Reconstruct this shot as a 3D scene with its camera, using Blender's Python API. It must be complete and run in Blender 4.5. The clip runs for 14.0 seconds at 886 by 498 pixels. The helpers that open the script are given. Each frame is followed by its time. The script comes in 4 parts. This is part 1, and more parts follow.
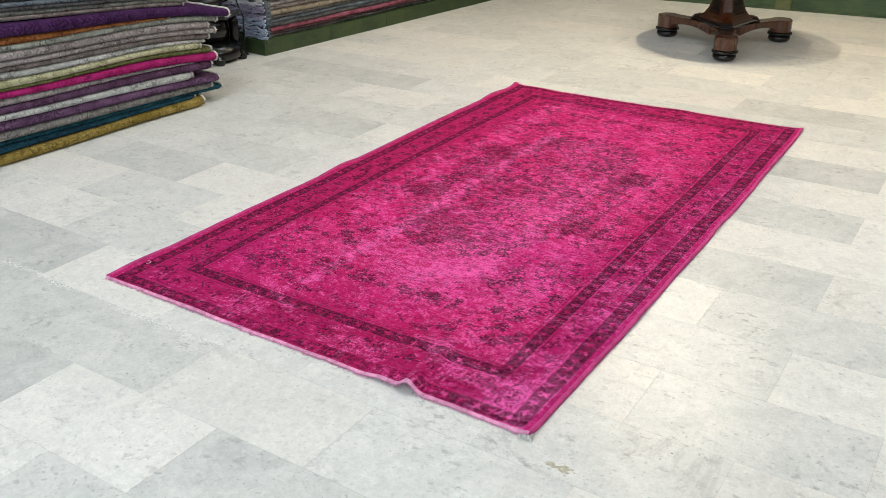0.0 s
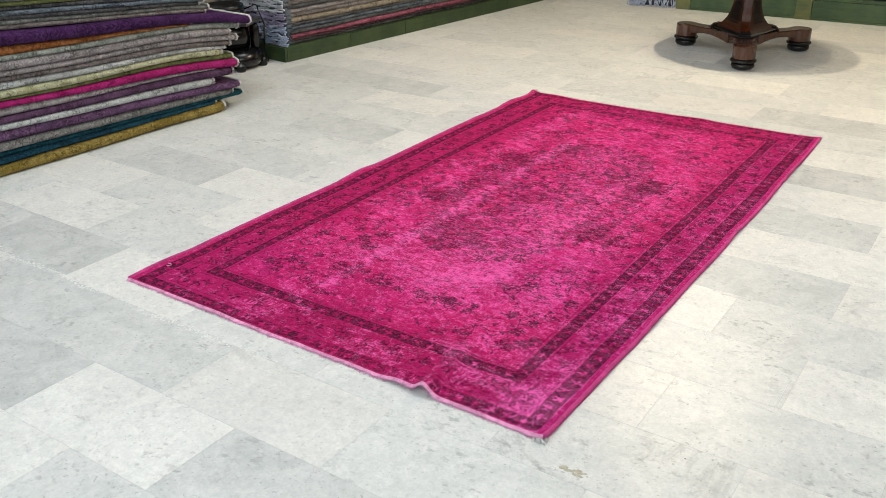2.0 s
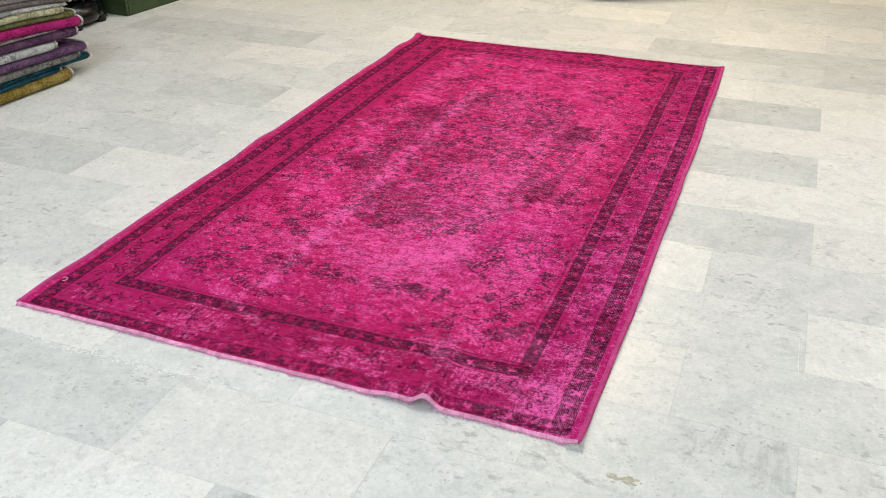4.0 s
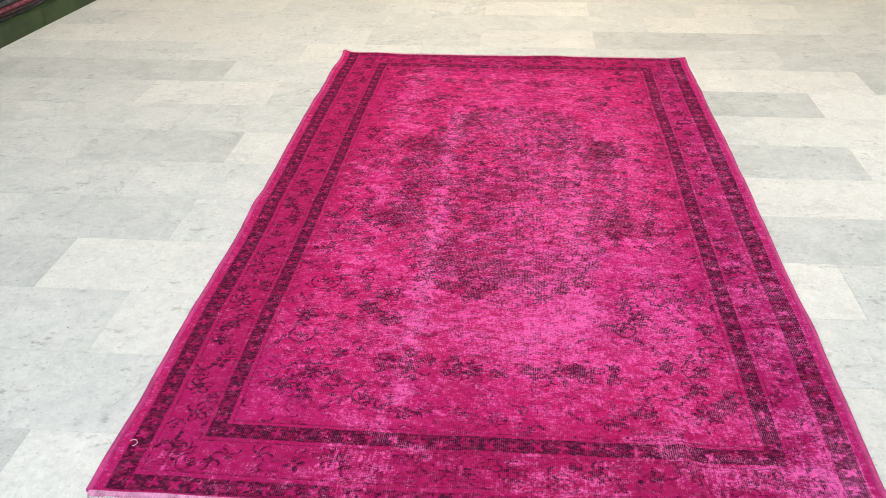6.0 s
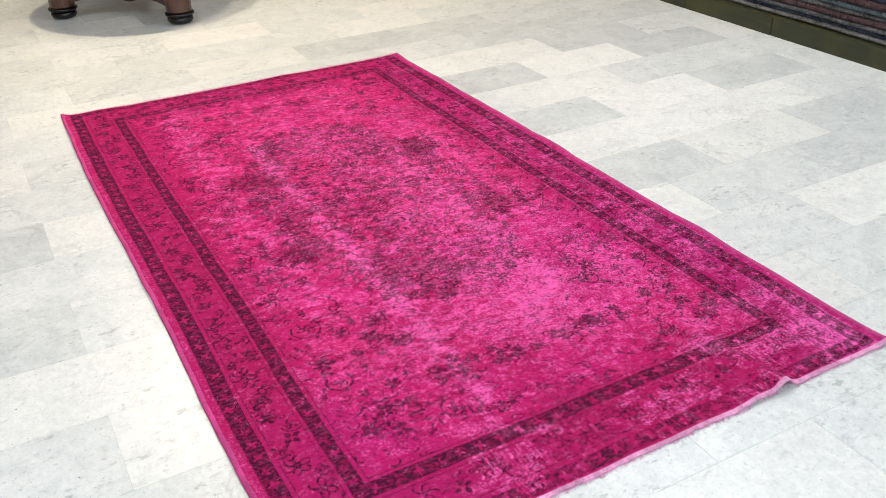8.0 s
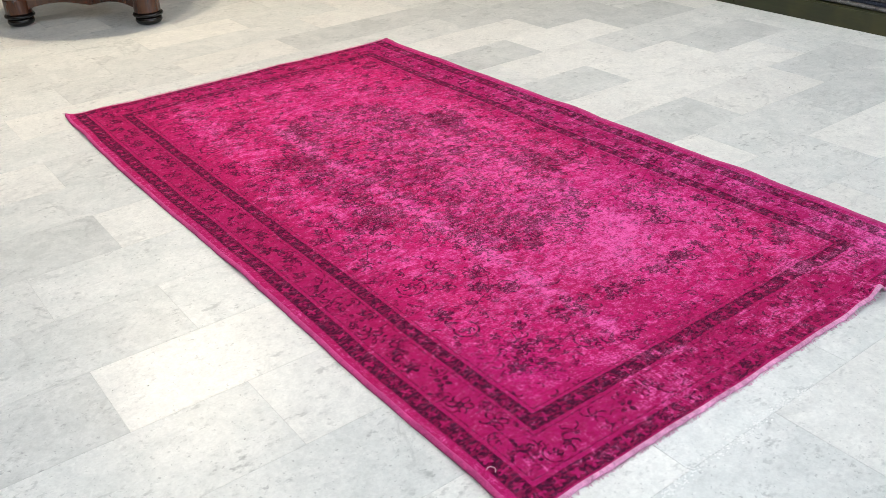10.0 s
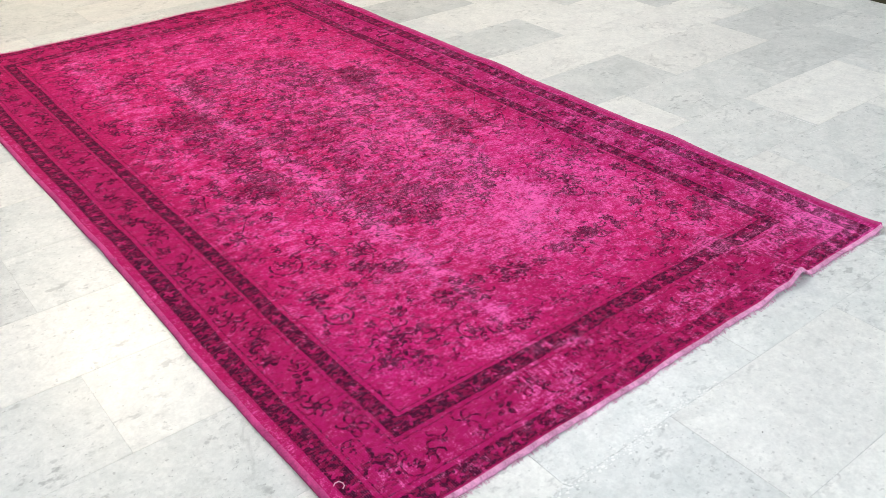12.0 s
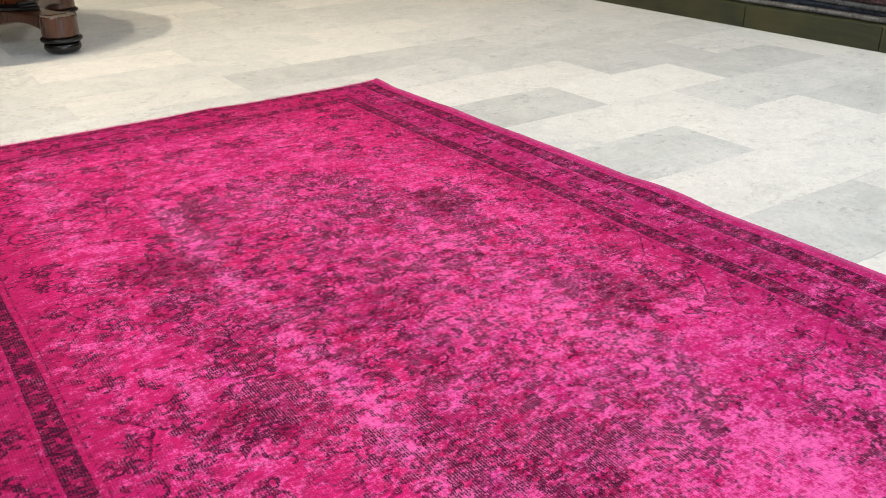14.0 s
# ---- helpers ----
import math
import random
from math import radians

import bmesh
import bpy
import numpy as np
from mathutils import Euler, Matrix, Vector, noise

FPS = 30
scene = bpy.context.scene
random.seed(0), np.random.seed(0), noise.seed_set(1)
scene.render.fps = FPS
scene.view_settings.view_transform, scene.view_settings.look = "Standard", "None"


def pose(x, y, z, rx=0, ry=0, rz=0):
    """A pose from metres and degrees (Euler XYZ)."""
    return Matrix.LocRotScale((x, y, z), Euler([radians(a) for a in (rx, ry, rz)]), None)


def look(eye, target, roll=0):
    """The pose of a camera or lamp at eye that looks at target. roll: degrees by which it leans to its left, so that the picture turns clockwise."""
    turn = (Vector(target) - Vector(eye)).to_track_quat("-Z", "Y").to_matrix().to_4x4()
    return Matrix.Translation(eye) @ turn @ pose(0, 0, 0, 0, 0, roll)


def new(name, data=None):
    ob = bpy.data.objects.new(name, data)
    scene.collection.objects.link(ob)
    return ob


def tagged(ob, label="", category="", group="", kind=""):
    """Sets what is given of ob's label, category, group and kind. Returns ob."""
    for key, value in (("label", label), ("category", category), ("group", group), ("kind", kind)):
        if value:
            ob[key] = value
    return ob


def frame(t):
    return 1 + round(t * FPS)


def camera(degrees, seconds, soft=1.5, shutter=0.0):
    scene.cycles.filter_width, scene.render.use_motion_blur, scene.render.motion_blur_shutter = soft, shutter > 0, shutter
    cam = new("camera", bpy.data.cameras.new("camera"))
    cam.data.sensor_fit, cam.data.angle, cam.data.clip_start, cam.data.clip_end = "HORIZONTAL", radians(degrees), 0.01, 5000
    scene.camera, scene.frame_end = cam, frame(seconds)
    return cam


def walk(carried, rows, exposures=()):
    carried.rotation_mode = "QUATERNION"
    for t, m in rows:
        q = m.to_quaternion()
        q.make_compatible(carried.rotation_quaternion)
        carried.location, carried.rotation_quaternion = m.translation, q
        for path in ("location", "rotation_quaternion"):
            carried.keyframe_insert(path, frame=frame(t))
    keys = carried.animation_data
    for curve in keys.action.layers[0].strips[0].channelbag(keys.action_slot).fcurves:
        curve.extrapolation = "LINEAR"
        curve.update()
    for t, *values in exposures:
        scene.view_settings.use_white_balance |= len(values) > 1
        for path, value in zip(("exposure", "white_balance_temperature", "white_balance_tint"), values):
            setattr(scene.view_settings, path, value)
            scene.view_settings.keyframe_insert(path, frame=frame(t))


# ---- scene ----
cam = camera(53.2, 14.0, soft=0.55, shutter=0.1)
PATH = [
    (0, (2.572, -1.726, 1.469), (1.588, -0.214, 0.606), -0.4),
    (0.5, (2.576, -1.734, 1.466), (1.58, -0.229, 0.604), -0.7),
    (1, (2.592, -1.75, 1.479), (1.579, -0.242, 0.643), -0.9),
    (1.5, (2.595, -1.751, 1.48), (1.576, -0.241, 0.654), -0.6),
    (2, (2.589, -1.749, 1.474), (1.569, -0.252, 0.626), -0.4),
    (2.5, (2.579, -1.754, 1.464), (1.606, -0.248, 0.578), -0.3),
    (2.7, (2.564, -1.754, 1.463), (1.617, -0.247, 0.551), -0.4),
    (4.8, (1.595, -1.494, 1.423), (1.126, 0.177, 0.43), -0.7),
    (5, (1.505, -1.469, 1.42), (1.066, 0.209, 0.425), -0.9),
    (5.5, (1.194, -1.363, 1.412), (0.865, 0.333, 0.404), -1.0),
    (6, (0.913, -1.335, 1.433), (0.75, 0.385, 0.426), -0.7),
    (6.5, (0.589, -1.326, 1.463), (0.698, 0.409, 0.475), -0.7),
    (7, (0.316, -1.251, 1.455), (0.691, 0.483, 0.533), -0.2),
    (7.5, (0.037, -1.158, 1.487), (0.672, 0.492, 0.552), -2.1),
    (8, (-0.296, -1.176, 1.488), (0.522, 0.351, 0.489), -1.6),
    (8.2, (-0.397, -1.163, 1.489), (0.445, 0.342, 0.476), -1.7),
    (10.3, (-0.895, -0.963, 1.383), (0.16, 0.425, 0.403), -2.4),
    (10.5, (-0.898, -0.978, 1.384), (0.177, 0.391, 0.399), -2.2),
    (11, (-0.833, -1.006, 1.387), (0.264, 0.332, 0.383), -1.2),
    (11.5, (-0.68, -1.02, 1.336), (0.373, 0.331, 0.304), -0.3),
    (12, (-0.522, -0.908, 1.29), (0.514, 0.425, 0.217), -1.0),
    (12.5, (-0.348, -0.608, 1.267), (0.742, 0.663, 0.173), 1.3),
    (13, (-0.152, -0.308, 1.228), (0.803, 1.042, 0.103), -2.1),
    (13.5, (0.05, 0.017, 1.104), (0.959, 1.416, 0.002), -0.6),
    (14, (0.098, 0.186, 0.825), (1.103, 1.699, -0.011), -1.0),
]
EXPOSURES = [(0.0, 0.07, 6420, 10.5), (2.7, 0.11, 6410, 10.5), (4.8, 0.09, 6350, 10.5), (6.0, 0.22, 6270, 10.5), (7.0, 0.25, 6230, 11.5), (7.5, 0.28, 6200, 12), (8.2, 0.25, 6190, 12), (10.3, 0.13, 6140, 12), (12.5, 0.17, 6220, 12), (13.0, 0.14, 6260, 12), (13.5, 0.08, 6300, 11), (14.0, 0.23, 6230, 12)]
walk(cam, [(t, look(eye, target, roll)) for t, eye, target, roll in PATH], EXPOSURES)

# ---------------------------------------------------------------- world and lights
world = bpy.data.worlds.new("sky")
world.use_nodes = True
scene.world = world
sky = world.node_tree.nodes.new("ShaderNodeTexSky")
sky.sky_type, sky.sun_disc, sky.sun_elevation, sky.sun_rotation = "NISHITA", False, radians(40), radians(150)
world.node_tree.nodes["Background"].inputs["Strength"].default_value = 0.1
world.node_tree.links.new(sky.outputs[0], world.node_tree.nodes["Background"].inputs["Color"])

CEILING = 2.95
ROOM = (-3.3, 5.0, -4.6, 7.7)  # x0, x1, y0, y1


def lamp(kind, place, target, watts, colour, size=0.1, size_y=None, spot=None):
    data = bpy.data.lights.new("lamp_light", kind)
    data.energy, data.color = watts, colour
    if kind == "AREA":
        data.size = size
        if size_y:
            data.shape, data.size_y = "RECTANGLE", size_y
    else:
        data.shadow_soft_size = size
    if spot:
        data.spot_size, data.spot_blend = radians(spot), 0.6
    ob = new("lamp_light", data)
    ob.matrix_world = look(place, target)
    return ob


WARM, WHITE, DAY = (1.0, 0.83, 0.60), (0.91, 0.97, 1.0), (0.82, 0.93, 1.0)
# place of each downlight over the table, its colour and its watts
DOWNLIGHTS = [((0.58, 4.50), WARM, 174), ((1.12, 4.52), WARM, 92), ((3.0, 4.2), WARM, 46)]
for (lx, ly), colour, watts in DOWNLIGHTS:
    lamp("SPOT", (lx, ly, CEILING - 0.03), (lx, ly, 0), watts, colour, 0.025, spot=150)
# flat ceiling panels, added out of view as soft fill light
FILL_PANELS = [((-0.9, 0.6), 25), ((-0.9, 3.2), 12), ((3.0, 1.6), 36), ((1.2, -2.3), 30)]
for (lx, ly), watts in FILL_PANELS:
    lamp("AREA", (lx, ly, CEILING - 0.045), (lx, ly, 0), watts, WHITE, 1.16, 1.16)
# warm wall lamps of the back wall
WALL_LAMPS = [(0.45, ROOM[3] - 0.12, 1.42), (1.45, ROOM[3] - 0.12, 1.42)]
for place in WALL_LAMPS:
    lamp("AREA", place, (place[0], 0, 0.8), 3, WARM, 0.2, 0.34)
# daylight of the shop front
lamp("AREA", (0.8, ROOM[2] + 0.05, 1.45), (0.8, 0, 1.2), 125, DAY, 6.0, 2.4)


# ---------------------------------------------------------------- materials
def material(name, roughness=0.6, metallic=0.0):
    m = bpy.data.materials.new(name)
    m.use_nodes = True
    b = m.node_tree.nodes["Principled BSDF"]
    b.inputs["Roughness"].default_value, b.inputs["Metallic"].default_value = roughness, metallic
    return m, m.node_tree, b


def node(tree, kind, **values):
    n = tree.nodes.new(kind)
    for key, value in values.items():
        if key in n.inputs:
            n.inputs[key].default_value = value
    return n


def ramp(tree, source, stops):
    n = tree.nodes.new("ShaderNodeValToRGB")
    while len(n.color_ramp.elements) < len(stops):
        n.color_ramp.elements.new(0.5)
    for e, (at, c) in zip(n.color_ramp.elements, stops):
        e.position, e.color = at, (*c, 1)
    tree.links.new(source, n.inputs[0])
    return n.outputs[0]


def mix(tree, factor, a, b, blend="MIX"):
    n = tree.nodes.new("ShaderNodeMix")
    n.data_type, n.blend_type = "RGBA", blend
    for value, slot in ((factor, 0), (a, 6), (b, 7)):
        if isinstance(value, bpy.types.NodeSocket):
            tree.links.new(value, n.inputs[slot])
        else:
            n.inputs[slot].default_value = value if slot == 0 else (*value, 1)
    return n.outputs[2]


def sums(tree, kind, a, b=0.0, c=0.0):
    n = tree.nodes.new("ShaderNodeMath")
    n.operation = kind
    for i, value in enumerate((a, b, c)):
        if isinstance(value, bpy.types.NodeSocket):
            tree.links.new(value, n.inputs[i])
        else:
            n.inputs[i].default_value = value
    return n.outputs[0]


def coords(tree, shift=False, scale=(1, 1, 1)):
    """Object coordinates in metres; shift: moved by a random amount for each object."""
    tc = tree.nodes.new("ShaderNodeTexCoord")
    out = tc.outputs["Object"]
    mp = tree.nodes.new("ShaderNodeMapping")
    mp.inputs["Scale"].default_value = scale
    tree.links.new(out, mp.inputs[0])
    out = mp.outputs[0]
    if shift:
        info = tree.nodes.new("ShaderNodeObjectInfo")
        by = sums(tree, "MULTIPLY", info.outputs["Random"], 97.0)
        add = tree.nodes.new("ShaderNodeVectorMath")
        tree.links.new(out, add.inputs[0])
        tree.links.new(by, add.inputs[1])
        out = add.outputs[0]
    return out


def noise_at(tree, where, scale, detail=4.0, rough=0.55, distortion=0.0):
    n = node(tree, "ShaderNodeTexNoise", Scale=scale, Detail=detail, Roughness=rough, Distortion=distortion)
    tree.links.new(where, n.inputs["Vector"])
    return n.outputs[0]


def bump(tree, bsdf, height, strength, distance):
    n = node(tree, "ShaderNodeBump", Strength=strength, Distance=distance)
    tree.links.new(height, n.inputs["Height"])
    tree.links.new(n.outputs[0], bsdf.inputs["Normal"])


def marble(name, base, cloud, vein):
    m, t, b = material(name, 0.3)
    w = coords(t, shift=True)
    info = t.nodes.new("ShaderNodeObjectInfo")
    cloudy = noise_at(t, w, 6.5, 8, 0.7, 0.9)
    c = ramp(t, cloudy, [(0.36, cloud), (0.62, base)])
    veins = noise_at(t, w, 2.4, 7, 0.62, 0.5)
    near = sums(t, "ABSOLUTE", sums(t, "SUBTRACT", veins, 0.5))
    line = ramp(t, near, [(0.0, (1, 1, 1)), (0.022, (0, 0, 0))])
    some = ramp(t, noise_at(t, w, 3.0, 2), [(0.5, (0, 0, 0)), (0.62, (1, 1, 1))])
    c = mix(t, sums(t, "MULTIPLY", sums(t, "MULTIPLY", line, some), 0.28), c, vein)
    stretched = coords(t, shift=True, scale=(1.0, 1.5, 1.0))
    specks = ramp(t, noise_at(t, stretched, 26, 4, 0.6), [(0.57, (0, 0, 0)), (0.66, (1, 1, 1))])
    patchy = ramp(t, noise_at(t, w, 6, 3), [(0.45, (0, 0, 0)), (0.65, (1, 1, 1))])
    c = mix(t, sums(t, "MULTIPLY", sums(t, "MULTIPLY", specks, patchy), 0.55), c, vein)
    pits = ramp(t, noise_at(t, w, 85, 3, 0.6), [(0.635, (0, 0, 0)), (0.70, (1, 1, 1))])
    c = mix(t, sums(t, "MULTIPLY", pits, 0.5), c, vein)
    fine = ramp(t, noise_at(t, w, 120, 3, 0.6), [(0.35, (0.84, 0.84, 0.84)), (0.65, (1, 1, 1))])
    c = mix(t, 0.6, c, fine, "MULTIPLY")
    # soft mottling of the stone's crystals, and clusters of grey pits
    crystals = ramp(t, noise_at(t, w, 44, 6, 0.72, 0.3), [(0.34, (0.80, 0.81, 0.80)), (0.60, (1.03, 1.03, 1.02))])
    c = mix(t, 0.5, c, crystals, "MULTIPLY")
    clusters = sums(t, "MULTIPLY", ramp(t, noise_at(t, w, 60, 4, 0.65), [(0.56, (0, 0, 0)), (0.68, (1, 1, 1))]), ramp(t, noise_at(t, w, 9, 3), [(0.48, (0, 0, 0)), (0.62, (1, 1, 1))]))
    c = mix(t, sums(t, "MULTIPLY", clusters, 0.55), c, vein)
    tone = sums(t, "MULTIPLY_ADD", info.outputs["Random"], 0.09, 0.93)
    c = mix(t, 1.0, c, tone, "MULTIPLY")
    t.links.new(c, b.inputs["Base Color"])
    rough = sums(t, "MULTIPLY_ADD", noise_at(t, w, 14, 5), 0.2, 0.25)
    t.links.new(rough, b.inputs["Roughness"])
    b.inputs["Specular IOR Level"].default_value = 0.4
    bump(t, b, noise_at(t, w, 9, 5), 0.12, 0.004)
    return m


MARBLE = marble("white_marble", (0.79, 0.795, 0.765), (0.67, 0.69, 0.665), (0.27, 0.285, 0.275))
MARBLE_GREY = marble("grey_marble", (0.715, 0.725, 0.70), (0.585, 0.605, 0.585), (0.27, 0.285, 0.28))
MARBLE_PALE = marble("pale_marble", (0.85, 0.845, 0.80), (0.765, 0.765, 0.73), (0.40, 0.40, 0.38))


def plain(name, colour, roughness=0.7, grain=40.0, spread=0.12, relief=0.15, distance=0.002, metallic=0.0, stretch=(1, 1, 1)):
    m, t, b = material(name, roughness, metallic)
    w = coords(t, shift=True, scale=stretch)
    fine, broad = noise_at(t, w, grain, 5), noise_at(t, w, grain / 9, 3)
    both = sums(t, "ADD", sums(t, "MULTIPLY", fine, 0.5), sums(t, "MULTIPLY", broad, 0.5))
    dark = tuple(v * (1 - 2 * spread) for v in colour)
    light = tuple(min(1, v * (1 + 2 * spread)) for v in colour)
    t.links.new(ramp(t, both, [(0.3, dark), (0.7, light)]), b.inputs["Base Color"])
    bump(t, b, fine, relief, distance)
    return m


GROUT = plain("grout", (0.52, 0.52, 0.50), 0.9)
PLASTER = plain("wall_plaster", (0.30, 0.27, 0.22), 0.9, 12, 0.05)
CEILING_PAINT = plain("ceiling_paint", (0.62, 0.61, 0.59), 0.9, 8, 0.03)
BLACK = plain("black_plastic", (0.003, 0.003, 0.0035), 0.2, 30, 0.2, relief=0.03)
GREY_METAL = plain("grey_metal", (0.10, 0.10, 0.105), 0.35, 30, 0.1, metallic=0.8)


def green_wood(name, colour, dark):
    m, t, b = material(name, 0.55)
    w = coords(t, shift=True, scale=(1.2, 1.2, 14))
    grain = noise_at(t, w, 3.5, 8, 0.65, 0.6)
    c = ramp(t, grain, [(0.3, dark), (0.7, colour)])
    blotch = noise_at(t, coords(t, shift=True), 5, 4)
    c = mix(t, sums(t, "MULTIPLY", ramp(t, blotch, [(0.42, (0, 0, 0)), (0.66, (1, 1, 1))]), 0.5), c, (colour[0] * 2.3, colour[1] * 1.7, colour[2] * 1.5))
    knots = node(t, "ShaderNodeTexVoronoi", Scale=4.2)
    t.links.new(coords(t, shift=True), knots.inputs["Vector"])
    k = ramp(t, knots.outputs["Distance"], [(0.06, (1, 1, 1)), (0.13, (0, 0, 0))])
    c = mix(t, sums(t, "MULTIPLY", k, 0.85), c, (0.012, 0.016, 0.01))
    t.links.new(c, b.inputs["Base Color"])
    bump(t, b, grain, 0.2, 0.002)
    return m


GREEN = green_wood("green_stained_wood", (0.028, 0.055, 0.018), (0.012, 0.027, 0.008))
GREEN_BACK = green_wood("pale_green_wood", (0.038, 0.080, 0.033), (0.014, 0.036, 0.015))
GREEN_POST = green_wood("olive_green_wood", (0.085, 0.112, 0.042), (0.045, 0.066, 0.024))
OLIVE = green_wood("olive_wood", (0.026, 0.031, 0.008), (0.009, 0.012, 0.003))


def cloth(name, colour, mottle, roughness=0.95):
    """Pile of a folded rug: worn colour with faded mottling and dark speckles of its pattern."""
    m, t, b = material(name, roughness)
    b.inputs["Specular IOR Level"].default_value = 0.1
    w = coords(t, shift=True)
    faded = noise_at(t, w, 9, 6, 0.7, 0.5)
    c = ramp(t, faded, [(0.35, colour), (0.68, mottle)])
    spot = ramp(t, noise_at(t, w, 30, 3, 0.55), [(0.43, (0, 0, 0)), (0.48, (1, 1, 1)), (0.52, (1, 1, 1)), (0.56, (0, 0, 0))])
    spot = sums(t, "MULTIPLY", spot, ramp(t, noise_at(t, w, 12, 3), [(0.4, (0.1, 0.1, 0.1)), (0.6, (1, 1, 1))]))
    c = mix(t, sums(t, "MULTIPLY", spot, 0.75), c, tuple(v * 0.25 for v in colour))
    rubbed = ramp(t, noise_at(t, w, 95, 4, 0.65), [(0.52, (0, 0, 0)), (0.62, (1, 1, 1))])
    c = mix(t, sums(t, "MULTIPLY", rubbed, 0.30), c, tuple(min(0.75, v * 1.7 + 0.03) for v in mottle))
    grain = noise_at(t, w, 260, 2)
    c = mix(t, 0.5, c, ramp(t, grain, [(0.36, (0.2, 0.2, 0.2)), (0.64, (1.15, 1.15, 1.15))]), "MULTIPLY")
    t.links.new(c, b.inputs["Base Color"])
    bump(t, b, sums(t, "ADD", grain, noise_at(t, w, 60, 3)), 0.5, 0.004)
    return m


CLOTH = {}
for cname, c1, c2 in [
    ("mustard", (0.27, 0.19, 0.035), (0.36, 0.27, 0.08)), ("teal", (0.01, 0.06, 0.085), (0.02, 0.10, 0.13)), ("dark_teal", (0.012, 0.05, 0.09), (0.02, 0.09, 0.13)),
    ("grey", (0.17, 0.165, 0.16), (0.30, 0.29, 0.28)), ("purple", (0.11, 0.05, 0.12), (0.2, 0.11, 0.21)), ("pale_grey", (0.44, 0.46, 0.45), (0.60, 0.62, 0.61)),
    ("plum", (0.09, 0.035, 0.085), (0.15, 0.08, 0.15)), ("magenta", (0.36, 0.010, 0.12), (0.48, 0.03, 0.20)), ("olive", (0.13, 0.15, 0.05), (0.2, 0.22, 0.09)),
    ("cream", (0.52, 0.52, 0.27), (0.62, 0.62, 0.42)), ("grey_brown", (0.15, 0.13, 0.12), (0.27, 0.24, 0.23)), ("mauve", (0.28, 0.25, 0.25), (0.44, 0.41, 0.41)),
    ("sage", (0.26, 0.30, 0.26), (0.42, 0.45, 0.40)), ("orange", (0.30, 0.10, 0.025), (0.40, 0.17, 0.06)), ("violet", (0.050, 0.013, 0.072), (0.085, 0.030, 0.115)),
    ("charcoal", (0.055, 0.058, 0.06), (0.14, 0.14, 0.145)), ("green_grey", (0.12, 0.135, 0.12), (0.26, 0.27, 0.25)), ("slate", (0.09, 0.12, 0.15), (0.2, 0.24, 0.28)),
    ("rose", (0.28, 0.06, 0.11), (0.36, 0.13, 0.18)), ("tan", (0.28, 0.23, 0.16), (0.38, 0.33, 0.26)), ("brown", (0.09, 0.065, 0.05), (0.17, 0.13, 0.11)),
    ("wine", (0.062, 0.028, 0.034), (0.115, 0.07, 0.075)), ("navy", (0.02, 0.026, 0.045), (0.06, 0.07, 0.10)), ("steel_blue", (0.075, 0.105, 0.125), (0.16, 0.2, 0.225)),
    ("aqua", (0.06, 0.38, 0.42), (0.2, 0.5, 0.52)),
]:
    CLOTH[cname] = cloth(cname + "_rug_pile", tuple(v * 0.68 for v in c1), tuple(min(0.7, v * 0.96) for v in c2))
FRINGE = plain("cotton_fringe", (0.66, 0.65, 0.61), 0.95, 120, 0.1)
FRINGE_BLUE = plain("pale_blue_fringe", (0.40, 0.47, 0.62), 0.95, 120, 0.15)
FRINGE_LILAC = plain("lilac_fringe", (0.33, 0.30, 0.44), 0.95, 120, 0.15)
FRINGE_WHITE = plain("grey_white_fringe", (0.60, 0.63, 0.68), 0.95, 120, 0.15)
FRINGE_AQUA = plain("aqua_fringe", (0.10, 0.46, 0.52), 0.95, 120, 0.2)
FRINGE_GREY = plain("grey_fringe", (0.2, 0.2, 0.2), 0.95, 120, 0.2)


# ---------------------------------------------------------------- building helpers
def link_mesh(name, verts, faces, mat, parent=None, label="", smooth=True):
    me = bpy.data.meshes.new(name)
    me.from_pydata([tuple(v) for v in verts], [], faces)
    me.materials.append(mat)
    if smooth:
        me.polygons.foreach_set("use_smooth", [True] * len(me.polygons))
    me.update()
    ob = new(name, me)
    if parent:
        ob.parent = parent
    if label:
        tagged(ob, label)
    return ob


def part(name, bm, mat, parent, label="", smooth=False):
    me = bpy.data.meshes.new(name)
    bmesh.ops.recalc_face_normals(bm, faces=bm.faces)
    bm.to_mesh(me)
    bm.free()
    me.materials.append(mat)
    if smooth:
        me.polygons.foreach_set("use_smooth", [True] * len(me.polygons))
    ob = new(name, me)
    ob.parent = parent
    if label:
        tagged(ob, label)
    return ob


def box(bm, x0, y0, z0, x1, y1, z1, bevel=0.0):
    m = Matrix.Translation(((x0 + x1) / 2, (y0 + y1) / 2, (z0 + z1) / 2)) @ Matrix.Diagonal((x1 - x0, y1 - y0, z1 - z0, 1))
    made = bmesh.ops.create_cube(bm, size=1, matrix=m)["verts"]
    if bevel:
        edges = list({e for v in made for e in v.link_edges})
        bmesh.ops.bevel(bm, geom=edges, offset=bevel, segments=2, affect="EDGES", profile=0.6)
    return bm


def lathe(bm, profile, sides=32, at=(0, 0)):
    rings = [[bm.verts.new((at[0] + r * math.cos(2 * math.pi * k / sides), at[1] + r * math.sin(2 * math.pi * k / sides), z)) for k in range(sides)] for r, z in profile]
    for a, b in zip(rings, rings[1:]):
        for k in range(sides):
            bm.faces.new((a[k], a[(k + 1) % sides], b[(k + 1) % sides], b[k]))
    bm.faces.new(rings[0][::-1])
    bm.faces.new(rings[-1])
    return bm


